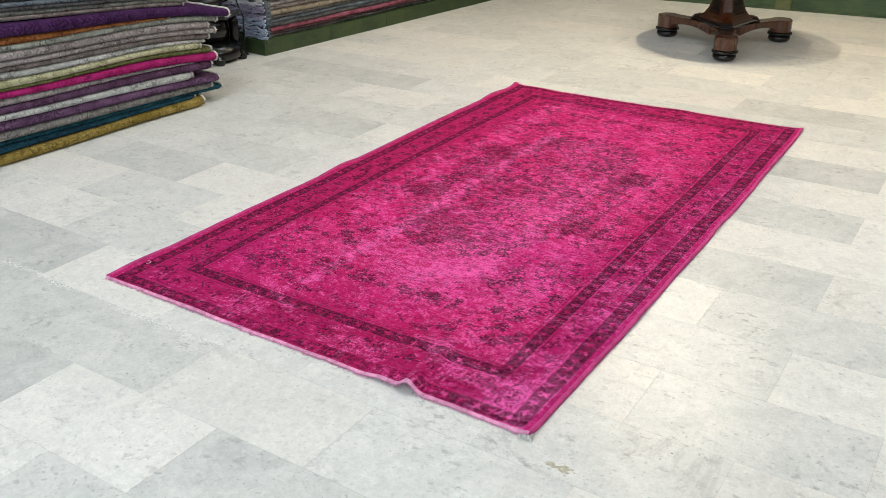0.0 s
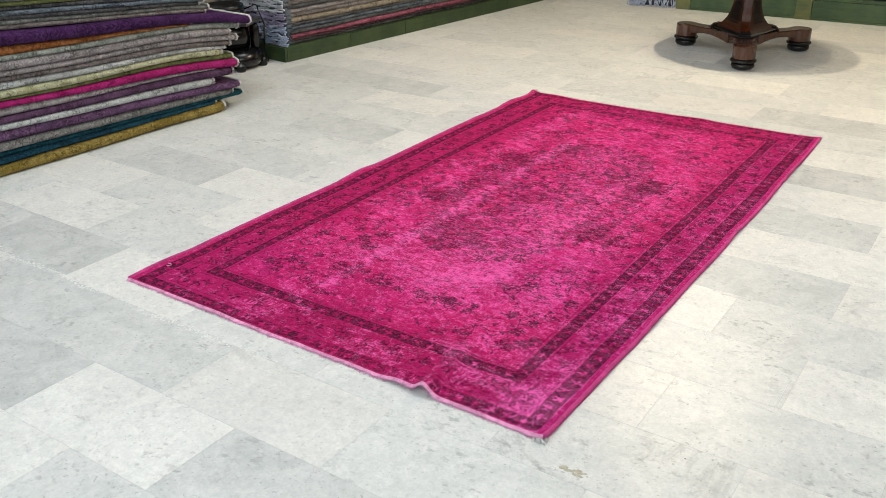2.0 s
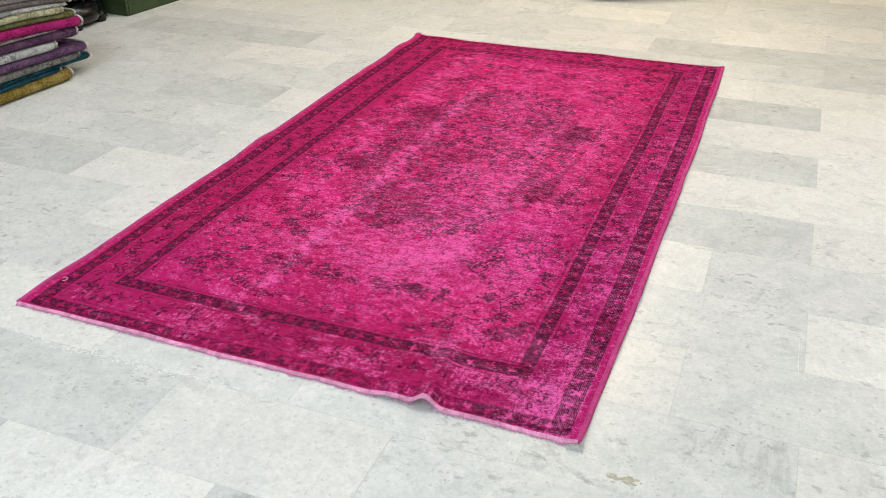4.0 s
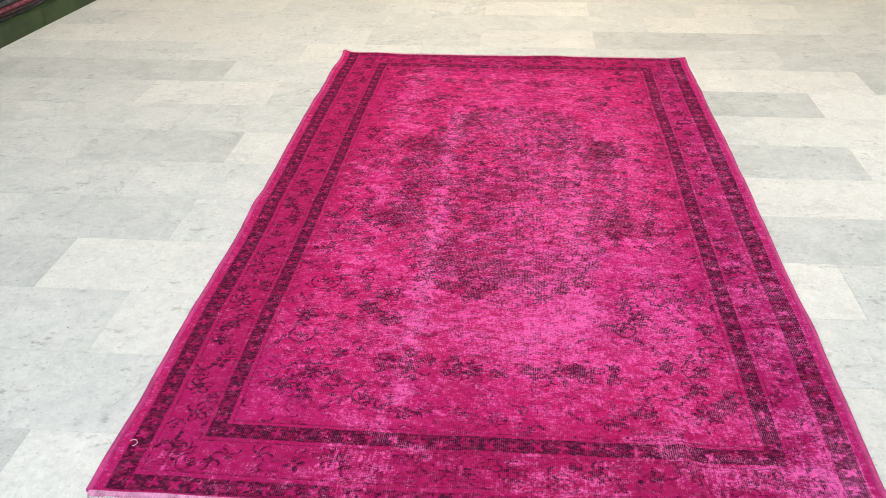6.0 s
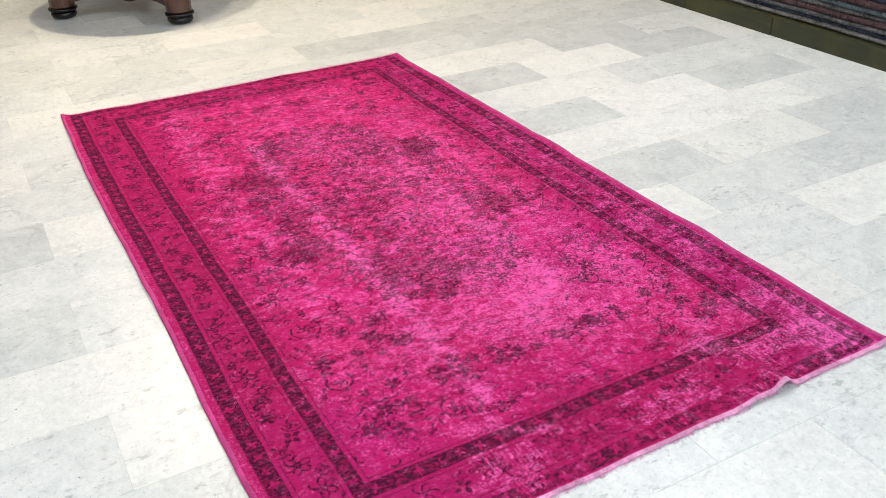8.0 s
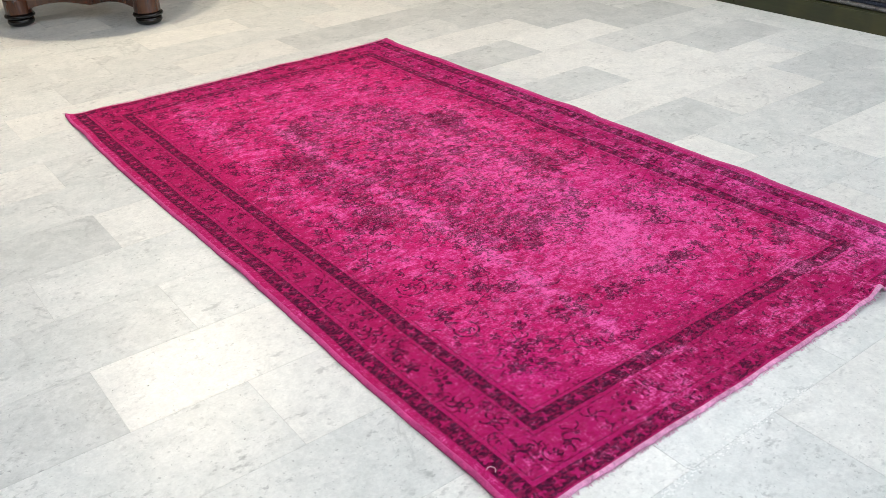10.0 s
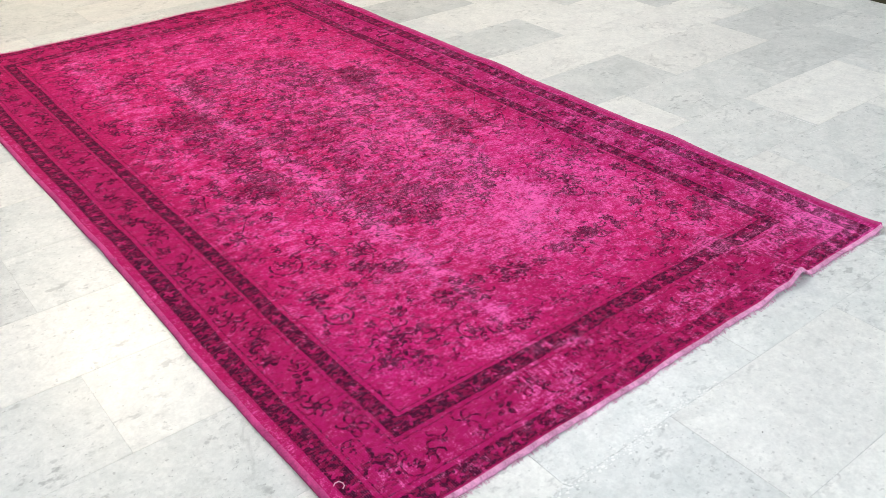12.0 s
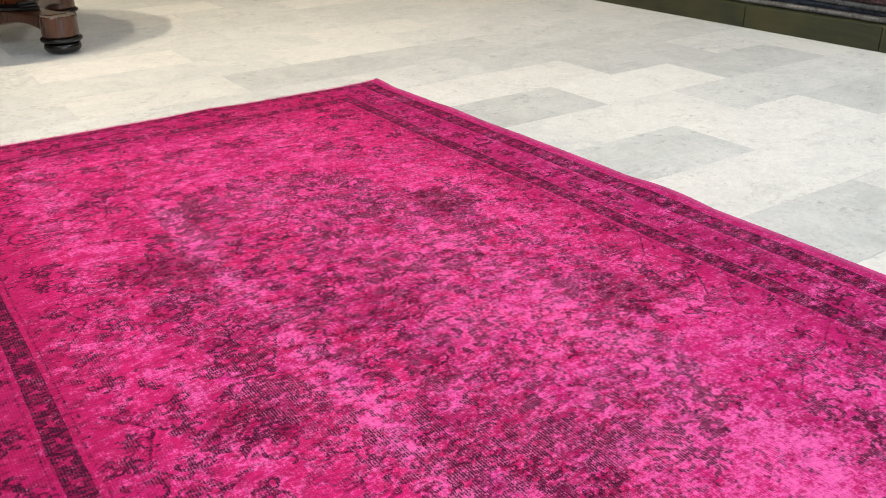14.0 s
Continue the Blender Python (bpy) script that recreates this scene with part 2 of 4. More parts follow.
def thing(name, label, category, group="", kind="", at=None):
    ob = new(name)
    ob.empty_display_size = 0.05
    if at is not None:
        ob.matrix_world = at
    return tagged(ob, label, category, group, kind)


def tube(points, radius, sides=6):
    """Vertices and faces of a tube along points."""
    pts = [Vector(p) for p in points]
    verts, faces = [], []
    for i, p in enumerate(pts):
        d = (pts[min(i + 1, len(pts) - 1)] - pts[max(i - 1, 0)]).normalized()
        a = d.orthogonal().normalized() if abs(d.z) > 0.95 else d.cross(Vector((0, 0, 1))).normalized()
        b = d.cross(a)
        for k in range(sides):
            w = 2 * math.pi * k / sides
            verts.append(p + radius * (math.cos(w) * a + math.sin(w) * b))
        if i:
            o = (i - 1) * sides
            faces += [(o + k, o + (k + 1) % sides, o + sides + (k + 1) % sides, o + sides + k) for k in range(sides)]
    n = len(verts)
    faces += [tuple(range(sides))[::-1], tuple(range(n - sides, n))]
    return verts, faces


def joined(pieces):
    verts, faces = [], []
    for v, f in pieces:
        o = len(verts)
        verts += v
        faces += [tuple(i + o for i in q) for q in f]
    return verts, faces


# ---------------------------------------------------------------- room shell
x0, x1, y0, y1 = ROOM
shell = [
    ("wall_left", (x0 - 0.15, y0 - 0.15, -0.02, x0, y1 + 0.15, CEILING)), ("wall_right", (x1, y0 - 0.15, -0.02, x1 + 0.15, y1 + 0.15, CEILING)),
    ("wall_back", (x0, y1, -0.02, x1, y1 + 0.15, CEILING)),
]
for wname, b in shell:
    ob = part(wname, box(bmesh.new(), *b), PLASTER, None)
    tagged(ob, "beige plastered shop wall", "wall", kind="structure")
# the wall of the shop front, with its wide opening
bm = bmesh.new()
box(bm, x0, y0 - 0.15, -0.02, -2.4, y0, CEILING)
box(bm, 4.0, y0 - 0.15, -0.02, x1, y0, CEILING)
box(bm, -2.4, y0 - 0.15, 2.7, 4.0, y0, CEILING)
tagged(part("wall_front", bm, PLASTER, None), "beige plastered wall round the shop front", "wall", kind="structure")
tagged(part("ceiling", box(bmesh.new(), x0 - 0.15, y0 - 0.15, CEILING, x1 + 0.15, y1 + 0.15, CEILING + 0.1), CEILING_PAINT, None), "plain white painted ceiling", "ceiling", kind="structure")
floor = part("floor", box(bmesh.new(), x0 - 0.1, y0 - 0.3, -0.1, x1 + 0.1, y1 + 0.1, -0.0008), GROUT, None)
tagged(floor, "white and grey marble tiled floor with thin joints", "floor", kind="structure")

# ---------------------------------------------------------------- magenta rug
RUG_W, RUG_L, CELL = 1.72, 3.07, 0.0027


def rug_edge(s, seed):
    """How far an edge of the rug strays sideways at s metres along it."""
    return 0.006 * noise.noise((s * 2.3, seed, 0.0)) + 0.002 * noise.noise((s * 9, seed, 3.0))


def rug_height(x, y):
    """Lie of the rug over the floor: a fold at its near end, lifted ripples along its edges."""
    z = 0.007 + 0.0015 * noise.noise((x * 3, y * 3, 1.0))
    line = 1.325 - 0.10 * y
    z += 0.030 * math.exp(-((x - line) / 0.028) ** 2) * math.exp(-y / 0.20)
    z += 0.010 * math.exp(-((x - line + 0.09) / 0.05) ** 2) * math.exp(-y / 0.30)
    z += 0.02 * math.exp(-math.hypot(x, RUG_L - y) / 0.03) + 0.008 * math.exp(-math.hypot(RUG_W - x, y) / 0.03)
    for far, along, seed in ((x, y, 5.0), (RUG_W - x, y, 9.0), (RUG_L - y, x, 13.0), (y, x, 17.0)):
        ripple = max(0.0, noise.noise((along * 3.4, seed, 0.0))) * (0.004 if seed == 17.0 else 0.013)
        z += ripple * math.exp(-far / 0.05)
    return z


def rug_place(u, v):
    """World place of a point of the rug from its own coordinates, 0 to 1 across and along."""
    x = u * RUG_W + (1 - u) * rug_edge(v * RUG_L, 1.0) + u * rug_edge(v * RUG_L, 2.0)
    x += 0.012 * max(0.0, u - 0.9) / 0.1 * math.sin(math.pi * v) ** 0.7 - 0.012 * max(0.0, 0.1 - u) / 0.1 * math.exp(-(((v - 0.75) / 0.2) ** 2))
    y = v * RUG_L + (1 - v) * rug_edge(u * RUG_W, 3.0) + v * rug_edge(u * RUG_W, 4.0)
    return x, y, rug_height(x, y)


RUG_CORD = plain("pink_cord", (0.50, 0.045, 0.20), 0.9, 150, 0.25, relief=0.5)
RUG_FRINGE = plain("pale_pink_threads", (0.74, 0.42, 0.54), 0.95, 200, 0.15)
RUG_END = plain("pink_flatweave", (0.74, 0.26, 0.42), 0.9, 330, 0.32, relief=0.7, stretch=(1, 0.15, 1))


def pile_material():
    """Dyed wool: the pattern's dark and faded parts come with the mesh, thread and grain are added here."""
    m, t, b = material("magenta_wool", 0.95)
    b.inputs["Specular IOR Level"].default_value = 0.05
    b.inputs["Sheen Weight"].default_value, b.inputs["Sheen Roughness"].default_value = 0.02, 0.5
    b.inputs["Sheen Tint"].default_value = (1.0, 0.45, 0.7, 1)
    a = t.nodes.new("ShaderNodeAttribute")
    a.attribute_name = "weave"
    rgb = t.nodes.new("ShaderNodeSeparateColor")
    t.links.new(a.outputs["Color"], rgb.inputs[0])
    dark, fade, hue = rgb.outputs[0], rgb.outputs[1], rgb.outputs[2]
    def sharp(scale, detail, lo, hi):
        return ramp(t, noise_at(t, coords(t, scale=scale), 1.0, detail, 0.6), [(lo, (0, 0, 0)), (hi, (1, 1, 1))])

    tuft = sharp((125, 150, 1), 3, 0.37, 0.63)
    fleck = sums(t, "ADD", sums(t, "MULTIPLY", sharp((70, 85, 3), 4, 0.36, 0.64), 0.6), sums(t, "MULTIPLY", sharp((170, 200, 5), 3, 0.36, 0.64), 0.4))
    clump = sharp((34, 46, 2), 3, 0.33, 0.67)
    grain = sharp((330, 430, 1), 2, 0.36, 0.64)
    broad = sharp((6, 4.5, 1), 4, 0.3, 0.7)
    sep = t.nodes.new("ShaderNodeSeparateXYZ")
    t.links.new(coords(t), sep.inputs[0])
    rib = sums(t, "MULTIPLY_ADD", sums(t, "SINE", sums(t, "MULTIPLY_ADD", sep.outputs[0], 1350.0, sums(t, "MULTIPLY", tuft, 1.2))), 0.5, 0.5)

    def plus(*terms):
        total = terms[0]
        for source, amount in terms[1:]:
            total = sums(t, "ADD", total, sums(t, "MULTIPLY", sums(t, "SUBTRACT", source, 0.5), amount))
        return total

    c = mix(t, hue, (0.60, 0.010, 0.105), (0.52, 0.018, 0.255))
    c = mix(t, sums(t, "MULTIPLY", broad, 0.4), c, (0.68, 0.017, 0.225))
    c = mix(t, sums(t, "MULTIPLY", sharp((11, 8, 4), 3, 0.45, 0.7), 0.5), c, (0.60, 0.014, 0.135))
    rim = mix(t, hue, (0.37, 0.006, 0.075), (0.35, 0.010, 0.135))
    c = mix(t, sums(t, "MULTIPLY", a.outputs["Alpha"], 0.80), c, rim)
    brushed = sharp((150, 42, 9), 3, 0.36, 0.64)
    lightness = plus(fade, (tuft, 0.52), (clump, 0.48), (grain, 0.40), (brushed, 0.42))
    c = mix(t, sums(t, "MULTIPLY", ramp(t, lightness, [(0.26, (0, 0, 0)), (0.92, (1, 1, 1))]), 0.95), c, (0.86, 0.118, 0.445))
    d = plus(dark, (fleck, 0.62), (clump, 0.14), (grain, 0.30))
    dye = mix(t, a.outputs["Alpha"], (0.050, 0.0035, 0.026), (0.030, 0.002, 0.015))
    c = mix(t, sums(t, "MULTIPLY", ramp(t, d, [(0.31, (0, 0, 0)), (0.66, (1, 1, 1))]), 0.95), c, dye)
    # short dark ticks of the knotted pattern where it is crowded
    tick = sums(t, "MULTIPLY", sharp((72, 130, 14), 4, 0.53, 0.58), ramp(t, dark, [(0.09, (0, 0, 0)), (0.26, (1, 1, 1))]))
    c = mix(t, sums(t, "MULTIPLY", tick, 0.62), c, (0.055, 0.003, 0.028))
    # crimson knots of the worn ground
    knot = sums(t, "MULTIPLY", sharp((70, 125, 31), 4, 0.48, 0.56), ramp(t, fade, [(0.15, (1, 1, 1)), (0.75, (0.25, 0.25, 0.25))]))
    c = mix(t, sums(t, "MULTIPLY", knot, 0.62), c, (0.30, 0.006, 0.065))
    # bare foundation threads where the wool is worn thin
    bare = sums(t, "MULTIPLY", rib, ramp(t, plus(fade, (tuft, 0.9), (grain, 0.5)), [(0.55, (0, 0, 0)), (1.0, (1, 1, 1))]))
    pale = mix(t, hue, (0.90, 0.18, 0.42), (0.80, 0.17, 0.47))
    c = mix(t, sums(t, "MULTIPLY", bare, 0.48), c, pale)
    # short pale scratches across the pile
    dash = sums(t, "MULTIPLY", sharp((34, 330, 7), 2, 0.60, 0.68), ramp(t, plus(fade, (clump, 0.8)), [(0.15, (0, 0, 0)), (0.65, (1, 1, 1))]))
    c = mix(t, sums(t, "MULTIPLY", dash, 0.55), c, pale)
    nub = sums(t, "MULTIPLY", sharp((210, 120, 12), 2, 0.58, 0.64), ramp(t, plus(fade, (clump, 0.9)), [(0.10, (0, 0, 0)), (0.55, (1, 1, 1))]))
    c = mix(t, sums(t, "MULTIPLY", nub, 0.55), c, pale)
    reach = ramp(t, plus(fade, (clump, 0.45), (sharp((8, 12, 21), 3, 0.4, 0.6), 0.5)), [(0.18, (0, 0, 0)), (0.62, (1, 1, 1))])
    shown = sums(t, "MULTIPLY_ADD", ramp(t, d, [(0.36, (0, 0, 0)), (0.66, (1, 1, 1))]), 0.55, 0.16)
    crossed = sums(t, "MULTIPLY", sums(t, "MULTIPLY", sums(t, "POWER", rib, 2.0), reach), shown)
    c = mix(t, sums(t, "MULTIPLY", crossed, 0.28), c, pale)
    worn = sums(t, "MULTIPLY", sums(t, "MULTIPLY", rib, plus(clump, (grain, 1.0))), 0.12)
    c = mix(t, worn, c, (0.62, 0.15, 0.33))
    t.links.new(c, b.inputs["Base Color"])
    bump(t, b, sums(t, "ADD", sums(t, "MULTIPLY", rib, 0.15), sums(t, "ADD", tuft, sums(t, "MULTIPLY", grain, 0.5))), 0.32, 0.0022)
    return m


RUG_PILE = pile_material()


def value_noise(x, y, seed):
    """Smooth random field over arrays x and y, in lattice units, from 0 to 1."""
    g = np.random.default_rng(seed).random((256, 256))
    i, j = np.floor(x).astype(int), np.floor(y).astype(int)
    fx, fy = x - i, y - j
    fx, fy = fx * fx * (3 - 2 * fx), fy * fy * (3 - 2 * fy)
    i, j, k, l = i % 256, j % 256, (i + 1) % 256, (j + 1) % 256
    return (g[i, j] * (1 - fx) + g[k, j] * fx) * (1 - fy) + (g[i, l] * (1 - fx) + g[k, l] * fx) * fy


def cloudy(x, y, sx, sy, seed, octaves=4):
    total, weight = 0.0, 0.0
    for o in range(octaves):
        total = total + value_noise(x * sx * 2**o + 17 * o, y * sy * 2**o + 5 * o, seed + o) * 0.6**o
        weight += 0.6**o
    return total / weight


def smooth(edge0, edge1, v):
    s = np.clip((v - edge0) / (edge1 - edge0), 0, 1)
    return s * s * (3 - 2 * s)


class Drawing:
    """Strokes and flowers drawn onto the rug's grid."""

    def __init__(self, nx, ny):
        self.nx, self.ny = nx, ny
        self.x, self.y = np.meshgrid(np.linspace(0, RUG_W, nx + 1), np.linspace(0, RUG_L, ny + 1))
        self.ink = np.zeros_like(self.x)

    def window(self, x, y, r):
        i0, i1 = max(0, int((x - r) / RUG_W * self.nx)), min(self.nx, int((x + r) / RUG_W * self.nx) + 1)
        j0, j1 = max(0, int((y - r) / RUG_L * self.ny)), min(self.ny, int((y + r) / RUG_L * self.ny) + 1)
        return (slice(j0, j1 + 1), slice(i0, i1 + 1)) if i1 > i0 and j1 > j0 else None

    def dot(self, x, y, r, strength=1.0):
        w = self.window(x, y, r * 2)
        if w:
            d = np.hypot(self.x[w] - x, self.y[w] - y)
            self.ink[w] = np.maximum(self.ink[w], strength * (1 - smooth(r * 0.6, r * 1.5, d)))

    def stroke(self, points, r=0.005, strength=1.0):
        for (xa, ya), (xb, yb) in zip(points, points[1:]):
            n = max(1, int(math.hypot(xb - xa, yb - ya) / 0.005))
            for k in range(n):
                self.dot(xa + (xb - xa) * k / n, ya + (yb - ya) * k / n, r, strength)

    def loop(self, x, y, long, wide, turn, r=0.0026, strength=1.0, part=1.0):
        """An outlined petal, or the part of its outline that is left."""
        n = max(6, int(5.0 * long / 0.003))
        c, s = math.cos(turn), math.sin(turn)
        for k in range(int(n * part)):
            a = 2 * math.pi * k / n
            u, v = long * math.cos(a), wide * math.sin(a)
            self.dot(x + u * c - v * s, y + u * s + v * c, r, strength)

    def bloom(self, x, y, size, petals, turn, rnd, left=0.8, strength=0.95):
        """A blossom of outlined petals, some of them worn away."""
        for k in range(petals):
            if rnd.random() > left:
                continue
            a = turn + 2 * math.pi * k / petals
            self.loop(x + 0.62 * size * math.cos(a), y + 0.62 * size * math.sin(a), 0.40 * size, 0.27 * size, a, 0.0031, strength * rnd.uniform(0.8, 1.0), rnd.uniform(0.55, 1.0))
        self.dot(x, y, 0.16 * size, 0.7 * strength)

    def star(self, x, y, size, petals, turn, strength=1.0):
        """A small star of solid dark petals round a light heart."""
        for k in range(petals):
            a = turn + 2 * math.pi * k / petals
            for q in (0.55, 0.78, 1.0):
                self.dot(x + q * size * math.cos(a), y + q * size * math.sin(a), size * (0.30 if q < 0.9 else 0.17), strength)

    def arc(self, x, y, radius, start, sweep, r=0.0026, strength=0.95):
        n = max(3, int(abs(radius * sweep) / 0.004))
        for k in range(n + 1):
            a = start + sweep * k / n
            q = radius * (1 - 0.25 * k / n)
            self.dot(x + q * math.cos(a), y + q * math.sin(a), r, strength)

    def spiral(self, x, y, size, turn, rnd, sign=1, strength=0.95):
        """A scroll: an open arc with a blossom in it and buds along it."""
        self.arc(x, y, size, turn, sign * 4.4, 0.0032, strength)
        self.bloom(x + 0.1 * size, y, size * 0.55, 5, turn, rnd, 0.8, strength)
        for k in range(3):
            a = turn + sign * (0.4 + 1.5 * k)
            self.dot(x + 1.12 * size * math.cos(a), y + 1.12 * size * math.sin(a), 0.006, strength)

    def leaf(self, x, y, size, turn, strength=0.9):
        for k in range(6):
            u = k / 5
            bend = turn + 0.5 * (u - 0.5)
            self.dot(x + size * u * math.cos(bend), y + size * u * math.sin(bend), 0.0028 + 0.0035 * math.sin(u * math.pi), strength)

    def sprig(self, x, y, rx, ry, count, rnd, strength=0.9):
        """A crowded spray of small blossoms, leaves and twigs, thinning out at its rim."""
        for k in range(count):
            q, a = math.sqrt(rnd.random()), rnd.uniform(0, 2 * math.pi)
            px, py = x + rx * q * math.cos(a), y + ry * q * math.sin(a)
            kind = rnd.random()
            if kind < 0.4:
                self.bloom(px, py, rnd.uniform(0.013, 0.024), rnd.choice((4, 5, 6)), rnd.uniform(0, 6), rnd, 0.75, strength)
            elif kind < 0.6:
                self.leaf(px, py, rnd.uniform(0.015, 0.032), rnd.uniform(0, 6), strength)
            elif kind < 0.9:
                self.arc(px, py, rnd.uniform(0.010, 0.026), rnd.uniform(0, 6), rnd.uniform(1.2, 3.0), 0.0031, strength)
            else:
                self.dot(px, py, rnd.uniform(0.006, 0.010), strength)


BAND_OUT, BAND_IN = (0.040, 0.080), (0.212, 0.248)
RUG_HEART = (0.885, 1.585)


def rug_pattern(me, nx, ny):
    d = Drawing(nx, ny)
    x, y = d.x, d.y
    rnd = random.Random(21)
    mx, my = RUG_HEART
    wob = 0.006 * (cloudy(x, y, 3, 3, 400, 2) - 0.5)
    # the guard bands lie at different distances from the four edges
    canon = [0, 0.040, 0.080, 0.212, 0.248, 0.32, 2.0]
    side = np.where(x < RUG_W / 2, np.interp(x, [0, 0.031, 0.077, 0.197, 0.236, 0.31, 2.0], canon), np.interp(RUG_W - x, [0, 0.027, 0.079, 0.180, 0.224, 0.30, 2.0], canon)) + wob
    end = np.where(y < RUG_L / 2, np.interp(y, [0, 0.008, 0.056, 0.188, 0.236, 0.30, 2.0], [0.034] + canon[1:]), np.interp(RUG_L - y, [0, 0.006, 0.038, 0.140, 0.190, 0.26, 2.0], [0.032] + canon[1:])) + wob
    inset = np.minimum(side, end)
    field = smooth(0.252, 0.262, inset)

    # main border: twigs, small stars and blossoms between the two dark bands
    def along(s, off):
        """A point of the border at s metres round the rug and off metres in from the border's middle line, and the way it runs."""
        left, right, near, far = 0.137, RUG_W - 0.134, 0.125, RUG_L - 0.090
        w, l = right - left, far - near
        s = s % (2 * (w + l))
        if s < w:
            return left + s, near + off, 0.0
        if s < w + l:
            return right - off, near + s - w, math.pi / 2
        if s < 2 * w + l:
            return right - (s - w - l), far - off, math.pi
        return left + off, far - (s - 2 * w - l), -math.pi / 2

    total = 2 * (1.45 + 2.855)
    s, flip = 0.0, 1
    while s < total:
        px, py, turn = along(s, 0.012 * flip)
        kind = rnd.random()
        if kind < 0.40:
            d.star(px, py, 0.022, rnd.choice((4, 4, 5)), turn + rnd.uniform(0, 1.5), rnd.uniform(0.75, 1.0))
            if rnd.random() < 0.5:
                d.bloom(px, py, 0.030, 6, rnd.uniform(0, 6), rnd, 0.6, 0.7)
        elif kind < 0.72:
            d.bloom(px, py, 0.034, rnd.choice((5, 6)), rnd.uniform(0, 6), rnd, 0.85, 0.9)
        else:
            for k in (-1, 1):
                d.leaf(px, py, 0.045, turn + k * 1.1 + math.pi / 2 * (rnd.random() < 0.5))
                d.dot(px + 0.02 * k, py, 0.007, 0.8)
        qx, qy, turn = along(s + 0.05, -0.026 * flip)
        d.arc(qx, qy, rnd.uniform(0.02, 0.034), turn + rnd.uniform(0, 3), flip * rnd.uniform(1.5, 3.2), 0.0023, 0.8)
        if rnd.random() < 0.7:
            d.bloom(qx, qy, rnd.uniform(0.013, 0.02), 5, rnd.uniform(0, 6), rnd, 0.8, 0.8)
        d.sprig(*along(s + 0.025, rnd.uniform(-0.03, 0.03))[:2], 0.03, 0.03, 3, rnd, 0.7)
        s, flip = s + rnd.uniform(0.085, 0.115), -flip
    d.ink *= smooth(0.088, 0.10, inset) * (1 - smooth(0.198, 0.206, inset))

    # field: the same scrolls, stars and sprays in its four quarters
    border_ink, d.ink = d.ink, np.zeros_like(x)
    for sx in (-1, 1):
        for sy in (-1, 1):
            def at(u, v, jitter=0.012):
                return mx + sx * (u + rnd.uniform(-jitter, jitter)), my + sy * (v + rnd.uniform(-jitter, jitter))

            force = 1.0 if sy < 0 else 0.8
            d.spiral(*at(0.540, 0.700), 0.050, 2.4 if sx > 0 else 0.7, rnd, -sx * sy, force)
            d.spiral(*at(0.550, 0.985), 0.040, 0.5, rnd, sx, force)
            d.spiral(*at(0.345, 1.216), 0.036, 1.5, rnd, sx * sy, 0.85 * force)
            for u, v, size, n in ((0.578, 0.495, 0.030, 6), (0.44, 0.655, 0.036, 6), (0.34, 0.76, 0.040, 7), (0.46, 0.76, 0.030, 5), (0.52, 0.60, 0.022, 5), (0.50, 0.16, 0.032, 6), (0.57, 0.05, 0.026, 5), (0.53, 0.34, 0.030, 6), (0.44, 0.45, 0.030, 5), (0.49, 0.24, 0.022, 5), (0.59, 0.27, 0.022, 5)):
                d.bloom(*at(u, v), size, n, rnd.uniform(0, 6), rnd, 0.82, force)
            for u, v, size, n in ((0.385, 0.835, 0.026, 5), (0.325, 0.885, 0.022, 4), (0.560, 0.872, 0.025, 5), (0.490, 1.138, 0.023, 4), (0.550, 1.200, 0.024, 5), (0.487, 1.236, 0.024, 4), (0.43, 1.05, 0.020, 5), (0.52, 1.06, 0.014, 4), (0.58, 0.40, 0.014, 4)):
                d.star(*at(u, v), size, n, rnd.uniform(0, 6), force)
                d.bloom(*at(u, v, 0.004), size * 1.25, 6, rnd.uniform(0, 6), rnd, 0.6, 0.8 * force)
            d.loop(*at(0.325, 0.885), 0.034, 0.028, 1.6, 0.0028, force)
            for u, v, size, turn in ((0.27, 0.88, 0.06, 0.1), (0.33, 0.79, 0.05, -0.9), (0.36, 0.83, 0.05, 2.2), (0.47, 0.66, 0.06, 0.1), (0.60, 0.76, 0.04, 1.9), (0.40, 0.70, 0.05, 1.3), (0.56, 0.90, 0.05, 1.0), (0.24, 0.95, 0.05, 2.8)):
                d.leaf(*at(u, v), size, turn * sy if sx > 0 else math.pi - turn * sy, 0.95 * force)
            for stem in (((0.62, 0.60), (0.56, 0.63), (0.50, 0.66), (0.42, 0.67), (0.36, 0.72), (0.33, 0.80), (0.37, 0.86), (0.45, 0.90), (0.52, 0.93), (0.56, 0.90)), ((0.50, 0.99), (0.46, 1.06), (0.49, 1.14), (0.42, 1.19), (0.34, 1.17)), ((0.60, 0.12), (0.54, 0.20), (0.57, 0.30), (0.50, 0.40), (0.55, 0.48))):
                d.stroke([at(u, v, 0.006) for u, v in stem], 0.0024, 0.85 * force)
            d.sprig(*at(0.18, 1.085), 0.15, 0.045, 34, rnd, force)
            d.sprig(*at(0.05, 1.10), 0.08, 0.018, 8, rnd, 0.8 * force)
            d.sprig(*at(0.47, 0.82), 0.10, 0.14, 14, rnd, 0.8 * force)
            d.sprig(*at(0.53, 0.25), 0.07, 0.26, 22, rnd, 0.75 * force)
            d.sprig(*at(0.48, 1.16), 0.12, 0.10, 18, rnd, 0.8 * force)
            d.sprig(*at(0.20, 1.27), 0.22, 0.035, 16, rnd, 0.75 * force)
